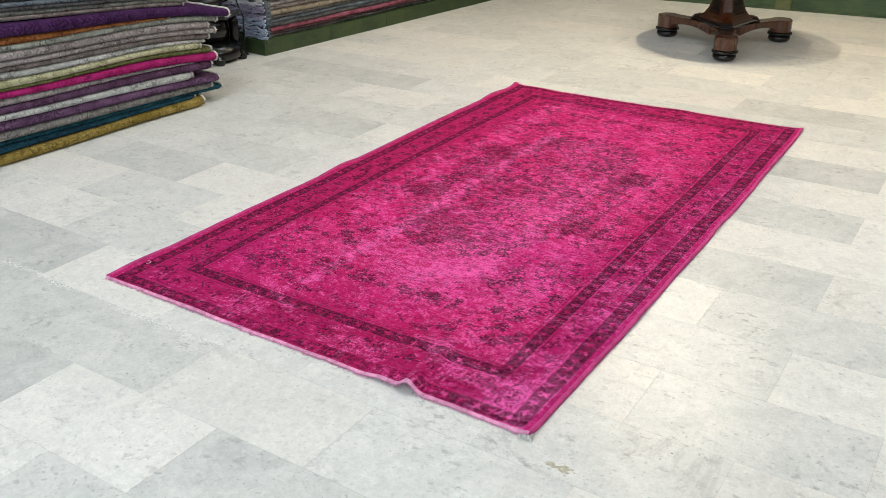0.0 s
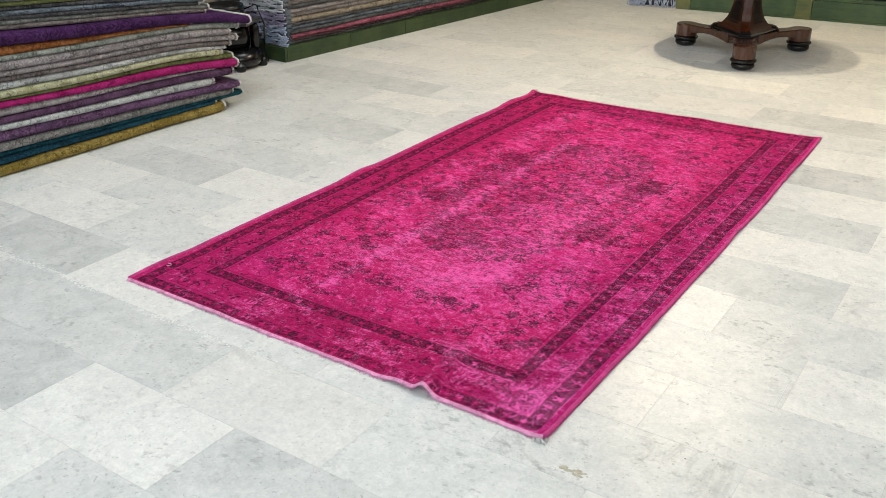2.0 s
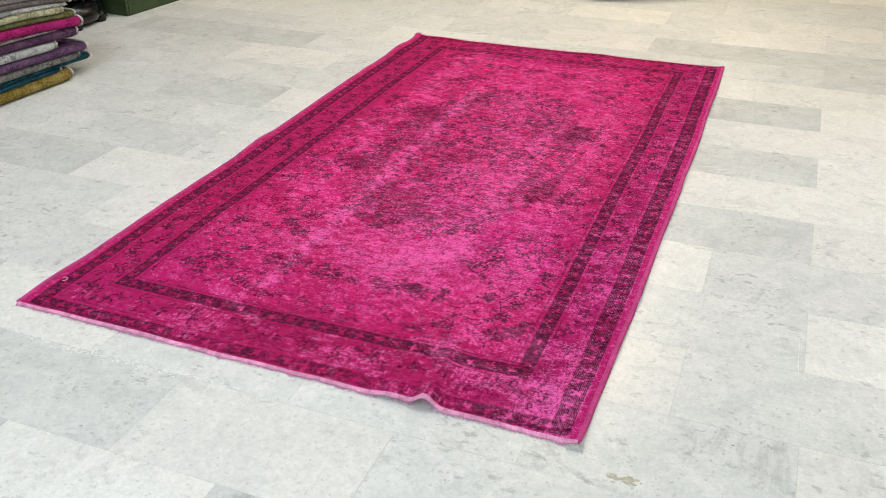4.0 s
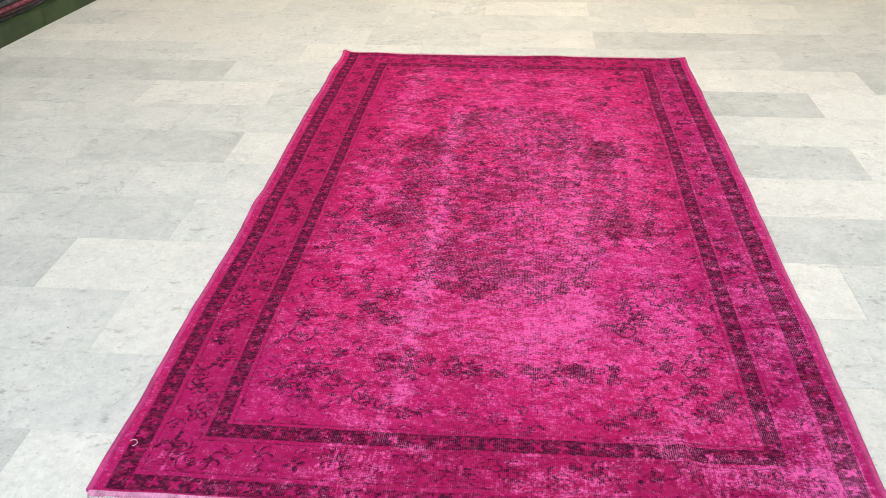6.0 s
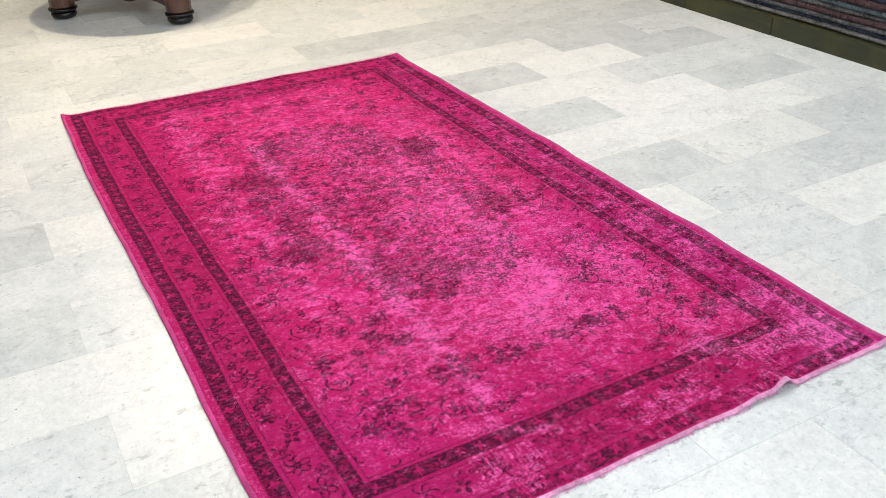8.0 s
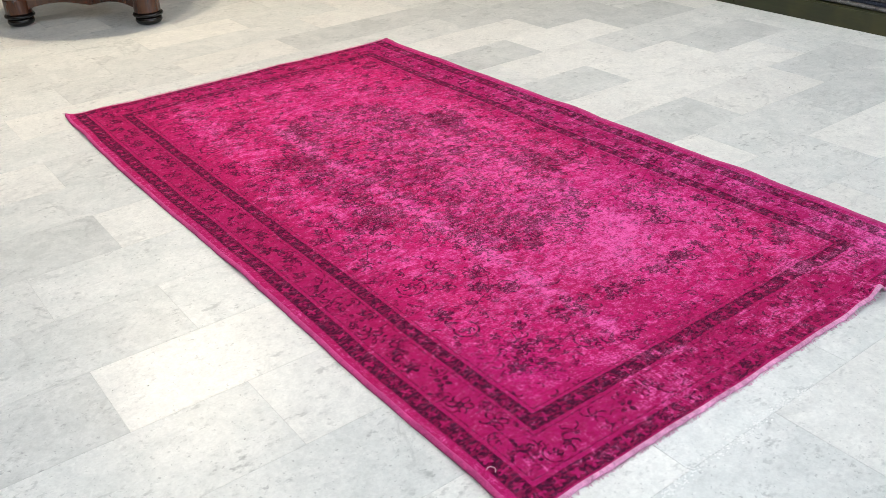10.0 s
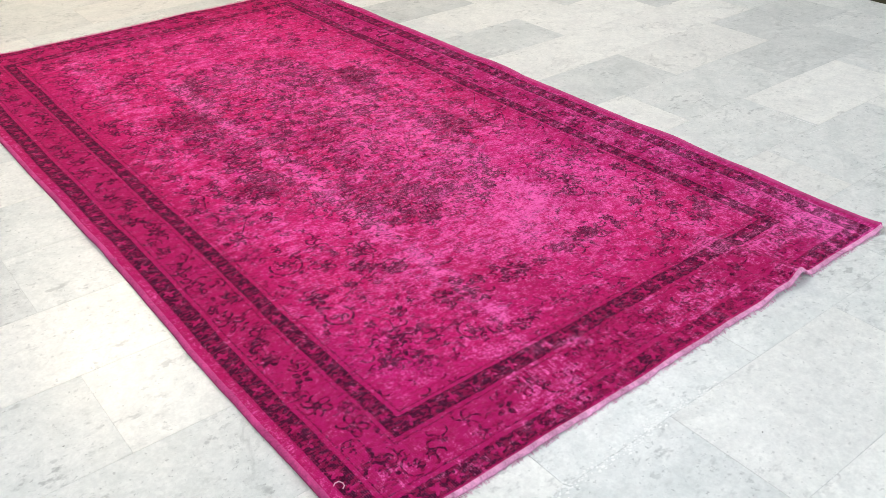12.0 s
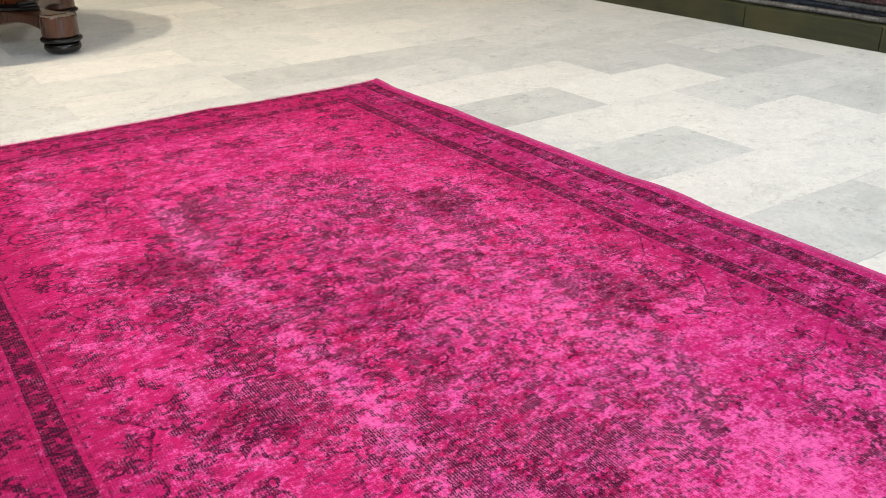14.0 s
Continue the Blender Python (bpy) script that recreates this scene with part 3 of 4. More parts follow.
    # small broken twigs scattered over the whole ground
    for k in range(2300):
        px, py = rnd.uniform(0.25, RUG_W - 0.24), rnd.uniform(0.24, RUG_L - 0.20)
        force = rnd.uniform(0.42, 0.85) * (0.75 if 0.56 < py < 0.80 and 0.55 < px < 1.2 else 1.0)
        if k % 3:
            d.arc(px, py, rnd.uniform(0.006, 0.020), rnd.uniform(0, 6), rnd.uniform(0.8, 2.4), 0.0028, force)
        else:
            d.bloom(px, py, rnd.uniform(0.009, 0.016), 5, rnd.uniform(0, 6), rnd, 0.5, force)
    field_ink, d.ink = d.ink, np.zeros_like(x)

    # medallion: a crowded oval with a darker rim, an eight-petalled heart, pointed blossoms and rings on its axes
    uneven = cloudy(x, y, 8, 8, 505, 3) - 0.5
    reach = np.hypot((x - mx) / 0.43, (y - my) / 0.79)
    reach = reach + 0.035 * np.cos(10 * np.arctan2((y - my) / 0.79, (x - mx) / 0.43))
    inside = 1 - smooth(0.93, 1.02, reach + 0.12 * uneven)
    for k in range(2000):
        q, a = (0.97 * math.sqrt(rnd.random()) if k % 3 else rnd.uniform(0.70, 1.0)), rnd.uniform(0, 2 * math.pi)
        px, py = mx + 0.43 * q * math.cos(a), my + 0.79 * q * math.sin(a)
        force = rnd.uniform(0.50, 0.92) * (0.92 if py < my else 1.0)
        kind = rnd.random()
        if kind < 0.34:
            d.bloom(px, py, rnd.uniform(0.011, 0.025), rnd.choice((4, 5, 6)), rnd.uniform(0, 6), rnd, 0.62, force)
        elif kind < 0.52:
            d.leaf(px, py, rnd.uniform(0.012, 0.03), rnd.uniform(0, 6), force)
        elif kind < 0.92:
            d.arc(px, py, rnd.uniform(0.008, 0.024), rnd.uniform(0, 6), rnd.uniform(1.0, 2.8), 0.0030, force)
        else:
            d.dot(px, py, rnd.uniform(0.004, 0.008), force)
    for sx in (-1, 1):
        # pointed six-sided blossoms beside the heart
        cx, cy = mx + sx * 0.205, my + 0.01
        ring = [(cx + u, cy + v) for u, v in ((-0.046, 0.0), (-0.022, 0.022), (0.022, 0.022), (0.046, 0.0), (0.022, -0.022), (-0.022, -0.022), (-0.046, 0.0))]
        d.stroke(ring, 0.0045, 1.0)
        # dark-petalled ring blossoms on the long axis
        cx, cy = mx + 0.005, my + sx * 0.265
        for k in range(8):
            a = k * math.pi / 4 + 0.3
            d.leaf(cx + 0.030 * math.cos(a), cy + 0.026 * math.sin(a), 0.022, a + 0.5, 1.0)
        # blunt lobes of the rim below and above
        for q in (-1, 1):
            d.bloom(mx + q * 0.24, my + sx * 0.66, 0.034, 6, 0.4, rnd, 0.9, 1.0)
            d.bloom(mx + q * 0.10, my + sx * 0.75, 0.030, 5, 0.4, rnd, 0.9, 1.0)
            d.star(mx + q * 0.17, my + sx * 0.70, 0.022, 5, 0.2, 0.95)
    d.bloom(mx + 0.01, my - 0.04, 0.05, 8, 0.2, rnd, 0.75, 0.8)
    medal_ink, d.ink = d.ink, np.zeros_like(x)

    # the four dark mottled roses at the medallion's shoulders
    roses = np.zeros_like(x)
    for cx, cy, wide, high in ((1.279, 1.280, 0.092, 0.085), (1.265, 1.908, 0.085, 0.075), (0.492, 1.300, 0.095, 0.080), (0.522, 1.945, 0.092, 0.070)):
        r, a = np.hypot((x - cx) / wide, (y - cy) / high), np.arctan2(y - cy, x - cx)
        roses = np.maximum(roses, 1 - smooth(0.72, 1.08, r + 0.10 * np.cos(7 * a) + 0.8 * uneven))
        d.sprig(cx, cy, wide * 1.1, high * 1.1, 34, rnd, 0.95)
    rose_ink, d.ink = d.ink, border_ink

    torn = smooth(0.26, 0.50, cloudy(x, y, 26, 30, 520, 2))
    ink = np.maximum(np.maximum(field_ink * (0.72 + 0.28 * torn), medal_ink * (0.62 + 0.36 * torn)), np.maximum(0.85 * rose_ink, 0.26 * roses))
    crowded = np.maximum(roses, inside)
    deep = field * np.clip(0.75 * roses + 0.30 * inside * smooth(0.42, 0.60, cloudy(x, y, 22, 26, 541, 3)) + 0.30 * smooth(0.75, 0.25, y) + 0.40 * smooth(0.48, 0.66, cloudy(x, y, 5, 4, 540, 4)), 0, 1)

    # dark guard bands with small light blossoms
    def band(limits, dist, run, period):
        mask = smooth(limits[0] - 0.003, limits[0] + 0.003, dist) * (1 - smooth(limits[1] - 0.003, limits[1] + 0.003, dist))
        mid, half = sum(limits) / 2, (limits[1] - limits[0]) / 2
        k = np.floor(run / period)
        q = (run / period - k - 0.5) * period
        jitter = (value_noise(k * 1.37, k * 0.0 + limits[0] * 90, 610) - 0.5) * 0.012
        p = dist - mid + jitter
        r, ang = np.hypot(q * 0.9, p), np.arctan2(p, q)
        petal = half * (0.52 + 0.24 * np.cos(4 * ang + 3 * value_noise(k * 0.71, k * 0.0, 612)))
        spot = 1 - smooth(petal * 0.7, petal * 1.25, r)
        return mask * (1 - spot * (0.78 + 0.22 * np.cos(k * 2.1)) * (0.6 + 0.8 * value_noise(run * 90, dist * 90, 615)))

    run = np.where(side < end, y, x)
    bands = np.maximum(band(BAND_OUT, inset, run, 0.052), band(BAND_IN, inset, run, 0.056))
    # the far end's bands are worn almost away, the near end's in patches
    at_end = smooth(0.0, 0.03, side - end)
    far = smooth(RUG_L - 0.24, RUG_L - 0.18, y) * at_end
    near = smooth(0.09, 0.07, y) * at_end * smooth(0.40, 0.55, cloudy(x, y, 4, 1, 640, 2)) * smooth(0.35, 0.55, x)
    # bare warp threads show through the trodden near end
    trodden = smooth(0.52, 0.10, y) * smooth(0.0, 0.05, side - 0.03)
    warp = smooth(0.40, 0.66, cloudy(x + 0.004 * np.sin(y * 21), y, 170, 34, 650, 2)) * smooth(0.34, 0.66, cloudy(x, y, 8, 13, 655, 4))
    bare = trodden * warp
    bands *= (1 - 0.35 * far - 0.40 * near) * (1 - 0.42 * bare) * (1 - 0.14 * trodden)
    lines = np.exp(-(((inset - 0.094) / 0.003) ** 2)) + np.exp(-(((inset - 0.260) / 0.003) ** 2)) + np.exp(-(((inset - 0.200) / 0.003) ** 2))
    edge_zone = smooth(0.09, 0.1, inset) * (1 - smooth(0.195, 0.2, inset))
    ink = np.maximum(ink * field, border_ink * (0.72 + 0.28 * torn)) * (1 - 0.36 * bare) * (1 - 0.12 * smooth(0.95, 0.40, y))
    ink = np.maximum(ink, np.maximum(bands * (0.82 + 0.42 * cloudy(x, y, 40, 48, 625, 2)), lines * 0.5))
    # side edges without pattern
    ink *= smooth(0.030, 0.037, side)

    # wear: broad fades and streaks that run along the warp, scuffed patches
    streak = cloudy(x, y, 9.0, 0.7, 700, 4)
    broad = cloudy(x, y, 4.0, 3.2, 720, 5)
    mottle = cloudy(x, y, 13, 19, 730, 3)
    scuff = cloudy(x, y, 30, 70, 740, 3)
    fade = 0.31 + 0.09 * smooth(0.9, 1.3, x) + 0.26 * (broad - 0.5) + 0.36 * (streak - 0.5) + 0.34 * (mottle - 0.5) + 0.60 * (scuff - 0.5)
    for cx, wide, lo, hi, amount in ((0.645, 0.030, 0.3, 2.3, 0.30), (0.41, 0.06, 0.9, 2.9, 0.18), (0.30, 0.05, 1.0, 1.9, 0.20), (1.12, 0.05, 0.6, 1.9, 0.10), (0.90, 0.30, 0.55, 0.80, 0.08), (0.85, 0.30, 2.45, 2.95, 0.08)):
        fade += amount * np.exp(-(((x - cx) / wide) ** 2)) * smooth(lo - 0.15, lo + 0.1, y) * (1 - smooth(hi - 0.1, hi + 0.15, y)) * (2 * scuff) * (0.3 + 1.4 * mottle)
    fade -= 0.26 * smooth(0.62, 0.18, y) * smooth(1.6, 0.9, x) + 0.10 * smooth(0.55, 0.30, x)
    border = 1 - smooth(0.19, 0.40, inset)
    fade -= 0.07 * smooth(1.5, 2.4, y)
    fade += 0.34 * bare + 0.08 * field * smooth(1.05, 0.60, y) - 0.22 * border
    halo = smooth(0.98, 1.08, reach) * (1 - smooth(1.22, 1.5, reach)) * field
    fade += 0.18 * inside + 0.06 * halo - 0.16 * deep
    fade += 0.34 * smooth(0.50, 0.20, y) * smooth(0.50, 0.64, cloudy(x, y, 7, 12, 750, 3)) + 0.22 * smooth(1.42, 1.58, x) * smooth(0.46, 0.60, cloudy(x, y, 6, 14, 755, 3))
    hue = 0.15 + 0.30 * smooth(0.35, 0.75, cloudy(x, y, 1.5, 1.2, 760, 3)) + 0.42 * smooth(1.42, 1.62, x) + 0.20 * smooth(0.35, 0.0, y) * smooth(1.0, 1.4, x)
    hue = hue + (0.10 + 0.45 * crowded) * (cloudy(x, y, 24, 28, 770, 2) - 0.5) * 2
    wear = cloudy(x, y, 26, 30, 780, 3)
    thin = smooth(0.40, 0.68, cloudy(x, y, 5, 4, 790, 4))
    ink = ink * (1.16 + 0.5 * (wear - 0.5)) * (1 - 0.12 * np.clip(fade, 0, 1) * field) * (1 - 0.22 * thin)
    # faint remains of the pattern everywhere on the ground
    ghost = smooth(0.50, 0.62, cloudy(x, y, 34, 44, 800, 3)) * smooth(0.30, 0.5, cloudy(x, y, 5, 4, 810, 3))
    ink = np.maximum(ink, 0.32 * ghost * smooth(0.085, 0.10, inset) * smooth(0.03, 0.037, side))
    ink += field * (0.03 + 0.06 * inside + 0.05 * smooth(0.55, 0.7, cloudy(x, y, 3, 2.5, 820, 3)))
    ink += 0.03 * edge_zone
    plain_side = 1 - smooth(0.032, 0.038, side)
    fade = np.where(plain_side > 0.5, 0.10 + 0.35 * (scuff - 0.3), fade)
    colours = np.ones((x.size, 4), np.float32)
    colours[:, 3] = (np.maximum(border, deep) * (1 - 0.2 * plain_side)).ravel()
    colours[:, 0], colours[:, 1], colours[:, 2] = np.clip(ink, 0, 1).ravel(), np.clip(fade, 0, 1).ravel(), np.clip(hue, 0, 1).ravel()
    layer = me.color_attributes.new("weave", "FLOAT_COLOR", "POINT")
    layer.data.foreach_set("color", colours.ravel())


def build_rug():
    rug = thing("rug", "worn overdyed magenta rug with dark floral medallion and borders", "rug")
    step = 4
    nx, ny = step * int(RUG_W / CELL / step), step * int(RUG_L / CELL / step)
    # the lie of the cloth, worked out on every fourth knot and carried smoothly between
    coarse = np.array([[rug_place(i * step / nx, j * step / ny) for i in range(nx // step + 1)] for j in range(ny // step + 1)])
    jj, ii = np.arange(ny + 1) / step, np.arange(nx + 1) / step
    j0, i0 = np.minimum(jj.astype(int), ny // step - 1), np.minimum(ii.astype(int), nx // step - 1)
    fj, fi = (jj - j0)[:, None, None], (ii - i0)[None, :, None]
    low = coarse[j0][:, i0] * (1 - fi) + coarse[j0][:, i0 + 1] * fi
    high = coarse[j0 + 1][:, i0] * (1 - fi) + coarse[j0 + 1][:, i0 + 1] * fi
    verts = (low * (1 - fj) + high * fj).reshape(-1, 3).tolist()
    faces = [(j * (nx + 1) + i, j * (nx + 1) + i + 1, (j + 1) * (nx + 1) + i + 1, (j + 1) * (nx + 1) + i) for j in range(ny) for i in range(nx)]
    pile = link_mesh("rug_surface", verts, faces, RUG_PILE, rug, "short worn magenta wool pile with dark pattern")
    rug_pattern(pile.data, nx, ny)
    # woven cords along the sides
    for u, seed in ((0.0, 1), (1.0, 2)):
        line = []
        for j in range(0, ny + 1, 3):
            x, y, z = rug_place(u, j / ny)
            line.append((x, y, z - 0.002))
        link_mesh("side_cord", *tube(line, 0.008, 7), RUG_CORD, rug, "pink overcast side cord")
    # woven end strips and their cut threads
    for v, out in ((0.0, -1), (1.0, 1)):
        depth = 0.010 if v == 0 else 0.012
        verts, faces = [], []
        for i in range(0, nx + 1, 2):
            x, y, z = rug_place(i / nx, v)
            wob = 0.004 * noise.noise((x * 30, v, 0))
            verts += [(x, y - out * 0.001, z + 0.001), (x, y + out * depth * 0.5, z + 0.0005), (x, y + out * (depth + wob), max(0.002, z - 0.004)), (x, y + out * (depth + wob - 0.001), max(0.0005, z - 0.007))]
        for k in range(len(verts) // 4 - 1):
            faces += [(4 * k + a, 4 * k + a + 1, 4 * k + a + 5, 4 * k + a + 4) for a in range(3)]
        end = link_mesh("end_strip", verts, faces, RUG_END, rug, "pale pink flat-woven end")
        rnd = random.Random(7 + int(v))
        threads = []
        for i in range(520 if v == 0 else 900):
            u = rnd.random()
            x, y, z = rug_place(u, v)
            length = rnd.uniform(0.004, 0.012 if v == 0 else 0.034)
            a = (x, y + out * depth * 0.9, max(0.003, z - 0.003))
            side = rnd.uniform(-0.006, 0.006)
            threads.append(tube([a, (x + side * 0.5, a[1] + out * length * 0.6, max(0.002, a[2] * 0.7)), (x + side, a[1] + out * length, max(0.0015, a[2] - 0.006))], 0.0005 if v == 0 else 0.0013, 3))
        tagged(link_mesh("cut_threads", *joined(threads), RUG_END if v == 0 else RUG_FRINGE, end), "short pink warp ends", kind="stuff")
    return rug


rug = build_rug()
mark = [(0.040 + 0.010 * math.cos(a), 0.150 + 0.011 * math.sin(a)) for a in (2.6, 1.8, 1.0, 0.2, -0.6, -1.4)]
link_mesh("pale_mark", *tube([(mx, my, rug_height(mx, my) + 0.0010) for mx, my in mark], 0.0011, 5), RUG_FRINGE, rug, "small pale thread mark")
tuft = []
rnd = random.Random(900)
for k in range(34):
    a = (RUG_W + rnd.uniform(-0.02, 0.008), rnd.uniform(-0.018, 0.004), 0.006)
    b = (a[0] + rnd.uniform(-0.008, 0.018), a[1] - rnd.uniform(0.002, 0.016), 0.002)
    tuft.append(tube([a, ((a[0] + b[0]) / 2, (a[1] + b[1]) / 2, 0.010), b], 0.0011, 3))
link_mesh("frayed_corner", *joined(tuft), FRINGE, rug, "frayed white cotton corner")


# ---------------------------------------------------------------- stacks of folded rugs
def folded_rug(at, u0, u1, z, t0, t1, depth, cloth_name, label, group, seed, fringe=None, ends=(False, True), wave=0.005, slope=None):
    """A rug folded flat: its fold faces the room along the local x axis, its ends show its layers. at: pose of the stack's front line;
    t0, t1: thickness 0.1 m and 1.2 m along it; slope: rise of what lies below."""
    rnd = random.Random(seed)
    ob = thing("folded_rug", label, "rug", group, at=at @ pose(u0, 0, z))
    n = max(12, int((u1 - u0) / 0.04))
    length = u1 - u0
    shape = []
    for k in range(9):  # the round fold
        a = -math.pi / 2 + math.pi * k / 8
        shape.append((0.5 - 0.5 * math.cos(a) ** 0.8 if abs(a) < 1.55 else 0.5, 0.5 + 0.5 * math.sin(a)))
    verts, faces = [], []
    m = len(shape) + 4
    for i in range(n + 1):
        s = i / n
        u = s * length
        run = min(1.5, max(-0.6, u + u0 - 0.1)) if slope is not None else 0.0
        t = max(0.006, t0 + (t1 - t0) * run / 1.1)
        t *= 1 + 0.07 * noise.noise((u * 3 + seed, seed * 1.7, 0))
        off = 0.012 * noise.noise((u * 1.6, seed * 3.1, 2.0))
        lift = wave * noise.noise((u * 2.0, z * 5.0, 5.0)) + (slope or 0.0) * run - (min(1.0, z / 0.35) * 0.032 * (max(0.0, u + u0 - 0.98) / 0.5) ** 2 if slope is not None else 0.0)
        if i in (0, n):
            t *= 0.96
        near = min(1.0, (length - u) / 0.05) if ends[1] else 1.0
        near = min(near, u / 0.07) if ends[0] else near
        off += 0.028 * (1 - math.sqrt(max(0.0, 1 - (1 - near) ** 2)))
        ring = [(u, off + t * v * 1.4, lift + t * w) for v, w in shape]
        # a soft crease between the two thicknesses at the back of the fold
        ring += [(u, depth * 0.5, lift + t * 0.99), (u, depth, lift + t * 0.97), (u, depth, lift + t * 0.03), (u, depth * 0.5, lift + t * 0.01)]
        verts += ring
    for i in range(n):
        for k in range(m):
            a, b = i * m + k, i * m + (k + 1) % m
            faces.append((a, b, b + m, a + m))
    faces += [tuple(range(m)), tuple(range(n * m, n * m + m))[::-1]]
    link_mesh("folded_body", verts, faces, CLOTH[cloth_name], ob)
    for which, show in enumerate(ends):
        if not show or not fringe:
            continue
        i = n * which
        base = [Vector(p) for p in verts[i * m : i * m + m]]
        out = 0.006 if which else -0.006
        loop = base[:10]
        line = []
        for k, p in enumerate(loop):
            line.append(p + Vector((out + rnd.uniform(-0.003, 0.003), 0.002, 0)))
        t = t1 if which else t0
        line += [base[9] + Vector((out, d, -0.002)) for d in (0.03, 0.09, 0.16, 0.24)]
        pieces = [tube(line, 0.0075, 5)]
        mid = [Vector((line[4].x, line[4].y + 0.012 + d, line[4].z + rnd.uniform(-0.002, 0.002))) for d in (0.0, 0.05, 0.12, 0.2)]
        pieces.append(tube(mid, 0.003, 4))
        for k in range(26):
            p = line[rnd.randrange(len(line))]
            q = p + Vector((out * rnd.uniform(0.8, 2.2), rnd.uniform(-0.006, 0.01), rnd.uniform(-0.008, 0.005)))
            pieces.append(tube([p, (p + q) / 2 + Vector((0, 0, 0.002)), q], 0.0013, 3))
        link_mesh("fringe_edge", *joined(pieces), fringe, ob, "pale knotted fringe edge")
    return ob


def front_line(p, q):
    """Pose whose x axis runs along the floor from p towards q, y into the stack."""
    return pose(p[0], p[1], 0, 0, 0, math.degrees(math.atan2(q[1] - p[1], q[0] - p[0])))


# stack on the floor: thickness at its near and far parts, far end, setback, colour, words
FRONT = front_line((-1.390, 0.395), (-1.335, 1.70))
STACK = [
    (0.050, 0.054, 1.32, 0.00, "mustard", "mustard yellow"), (0.034, 0.020, 1.27, 0.02, "dark_teal", "dark teal"), (0.030, 0.022, 1.49, 0.03, "teal", "deep teal"),
    (0.043, 0.039, 1.40, 0.005, "grey", "faded grey"), (0.057, 0.041, 1.45, 0.0, "purple", "dusty purple"), (0.030, 0.041, 1.26, 0.0, "pale_grey", "pale grey"),
    (0.034, 0.048, 1.41, 0.005, "plum", "dark plum"), (0.040, 0.010, 1.30, 0.01, "mauve", "mottled grey"), (0.032, 0.045, 1.45, 0.0, "magenta", "bright magenta"),
    (0.013, 0.030, 1.43, 0.015, "olive", "olive green"), (0.034, 0.033, 1.34, 0.0, "cream", "pale yellow"), (0.037, 0.020, 1.37, 0.01, "pale_grey", "light grey"),
    (0.026, 0.030, 1.42, 0.012, "grey_brown", "grey brown"), (0.026, 0.030, 1.47, 0.01, "mauve", "greyish mauve"), (0.045, 0.037, 1.41, 0.0, "mauve", "worn grey mauve"),
    (0.024, 0.034, 1.49, 0.005, "sage", "sage green"), (0.042, 0.005, 1.15, 0.01, "orange", "burnt orange"), (0.072, 0.054, 1.57, -0.01, "violet", "deep violet"),
]
for k, (cname, words) in enumerate((("grey_brown", "thin grey brown"), ("green_grey", "dark green grey"), ("charcoal", "charcoal"), ("slate", "slate grey"), ("charcoal", "worn black"), ("olive", "dull olive"), ("green_grey", "worn green grey"), ("grey", "mid grey"), ("charcoal", "black and grey"), ("slate", "blue grey"), ("grey_brown", "taupe"))):
    STACK.append((0.021, 0.021, (1.27, 1.31, 1.24)[k % 3], (0.02, 0.03, 0.025)[k % 3], cname, words))
z, slope = 0.001, 0.0
for k, (t0, t1, end, back, cname, words) in enumerate(STACK):
    folded_rug(FRONT @ pose(0, back, 0), -1.3, end + 0.040, z, t0, t1, 0.95, cname, f"{words} rug folded in a tall stack", "folded rugs in the floor stack", 11 + k, FRINGE, slope=slope)
    z += t0
    slope += (t1 - t0) / 1.1

# stack on the left platform
LEFT_P, LEFT_Q = (-1.889, 2.862), (-1.552, 6.427)
LEFT = front_line(LEFT_P, LEFT_Q)
LEFT_LEN = math.hypot(LEFT_Q[0] - LEFT_P[0], LEFT_Q[1] - LEFT_P[1])
PLINTH = 0.105


def platform(name, at, length, depth, height, mat, boards, label, end_face=True):
    """A low board platform: top, front boards between seams, end board."""
    ob = thing(name, label, "platform", at=at)
    part("top_board", box(bmesh.new(), 0.0, 0.012, height - 0.022, length, depth, height, 0.003), mat, ob)
    cuts = [0.0] + boards + [length]
    for a, b in zip(cuts, cuts[1:]):
        part("front_board", box(bmesh.new(), a + 0.002, 0, 0.0, b - 0.002, 0.02, height - 0.003, 0.002), mat, ob)
    part("end_board", box(bmesh.new(), -0.018, 0.004, 0.0, 0, depth, height - 0.004, 0.002), mat, ob)
    return ob


platform("platform", LEFT, LEFT_LEN, 1.3, PLINTH, GREEN, [0.64, 1.27, 1.955, 2.7], "low dark green stained wooden platform under stacked rugs")
LEFT_STACK = [
    (0.026, "charcoal", "charcoal"), (0.016, "wine", "dark wine"), (0.034, "rose", "rose pink"), (0.026, "charcoal", "dark grey"), (0.028, "slate", "slate grey"), (0.022, "charcoal", "black grey"),
    (0.040, "tan", "beige"), (0.030, "grey_brown", "grey brown"), (0.038, "mauve", "pale taupe"), (0.026, "charcoal", "charcoal"), (0.034, "grey_brown", "dark taupe"), (0.028, "brown", "brown"),
    (0.034, "grey", "pale grey"), (0.026, "green_grey", "green grey"), (0.034, "brown", "mottled brown"), (0.03, "grey", "light grey"), (0.034, "grey_brown", "taupe"), (0.03, "brown", "dark brown"),
]
z = PLINTH + 0.001
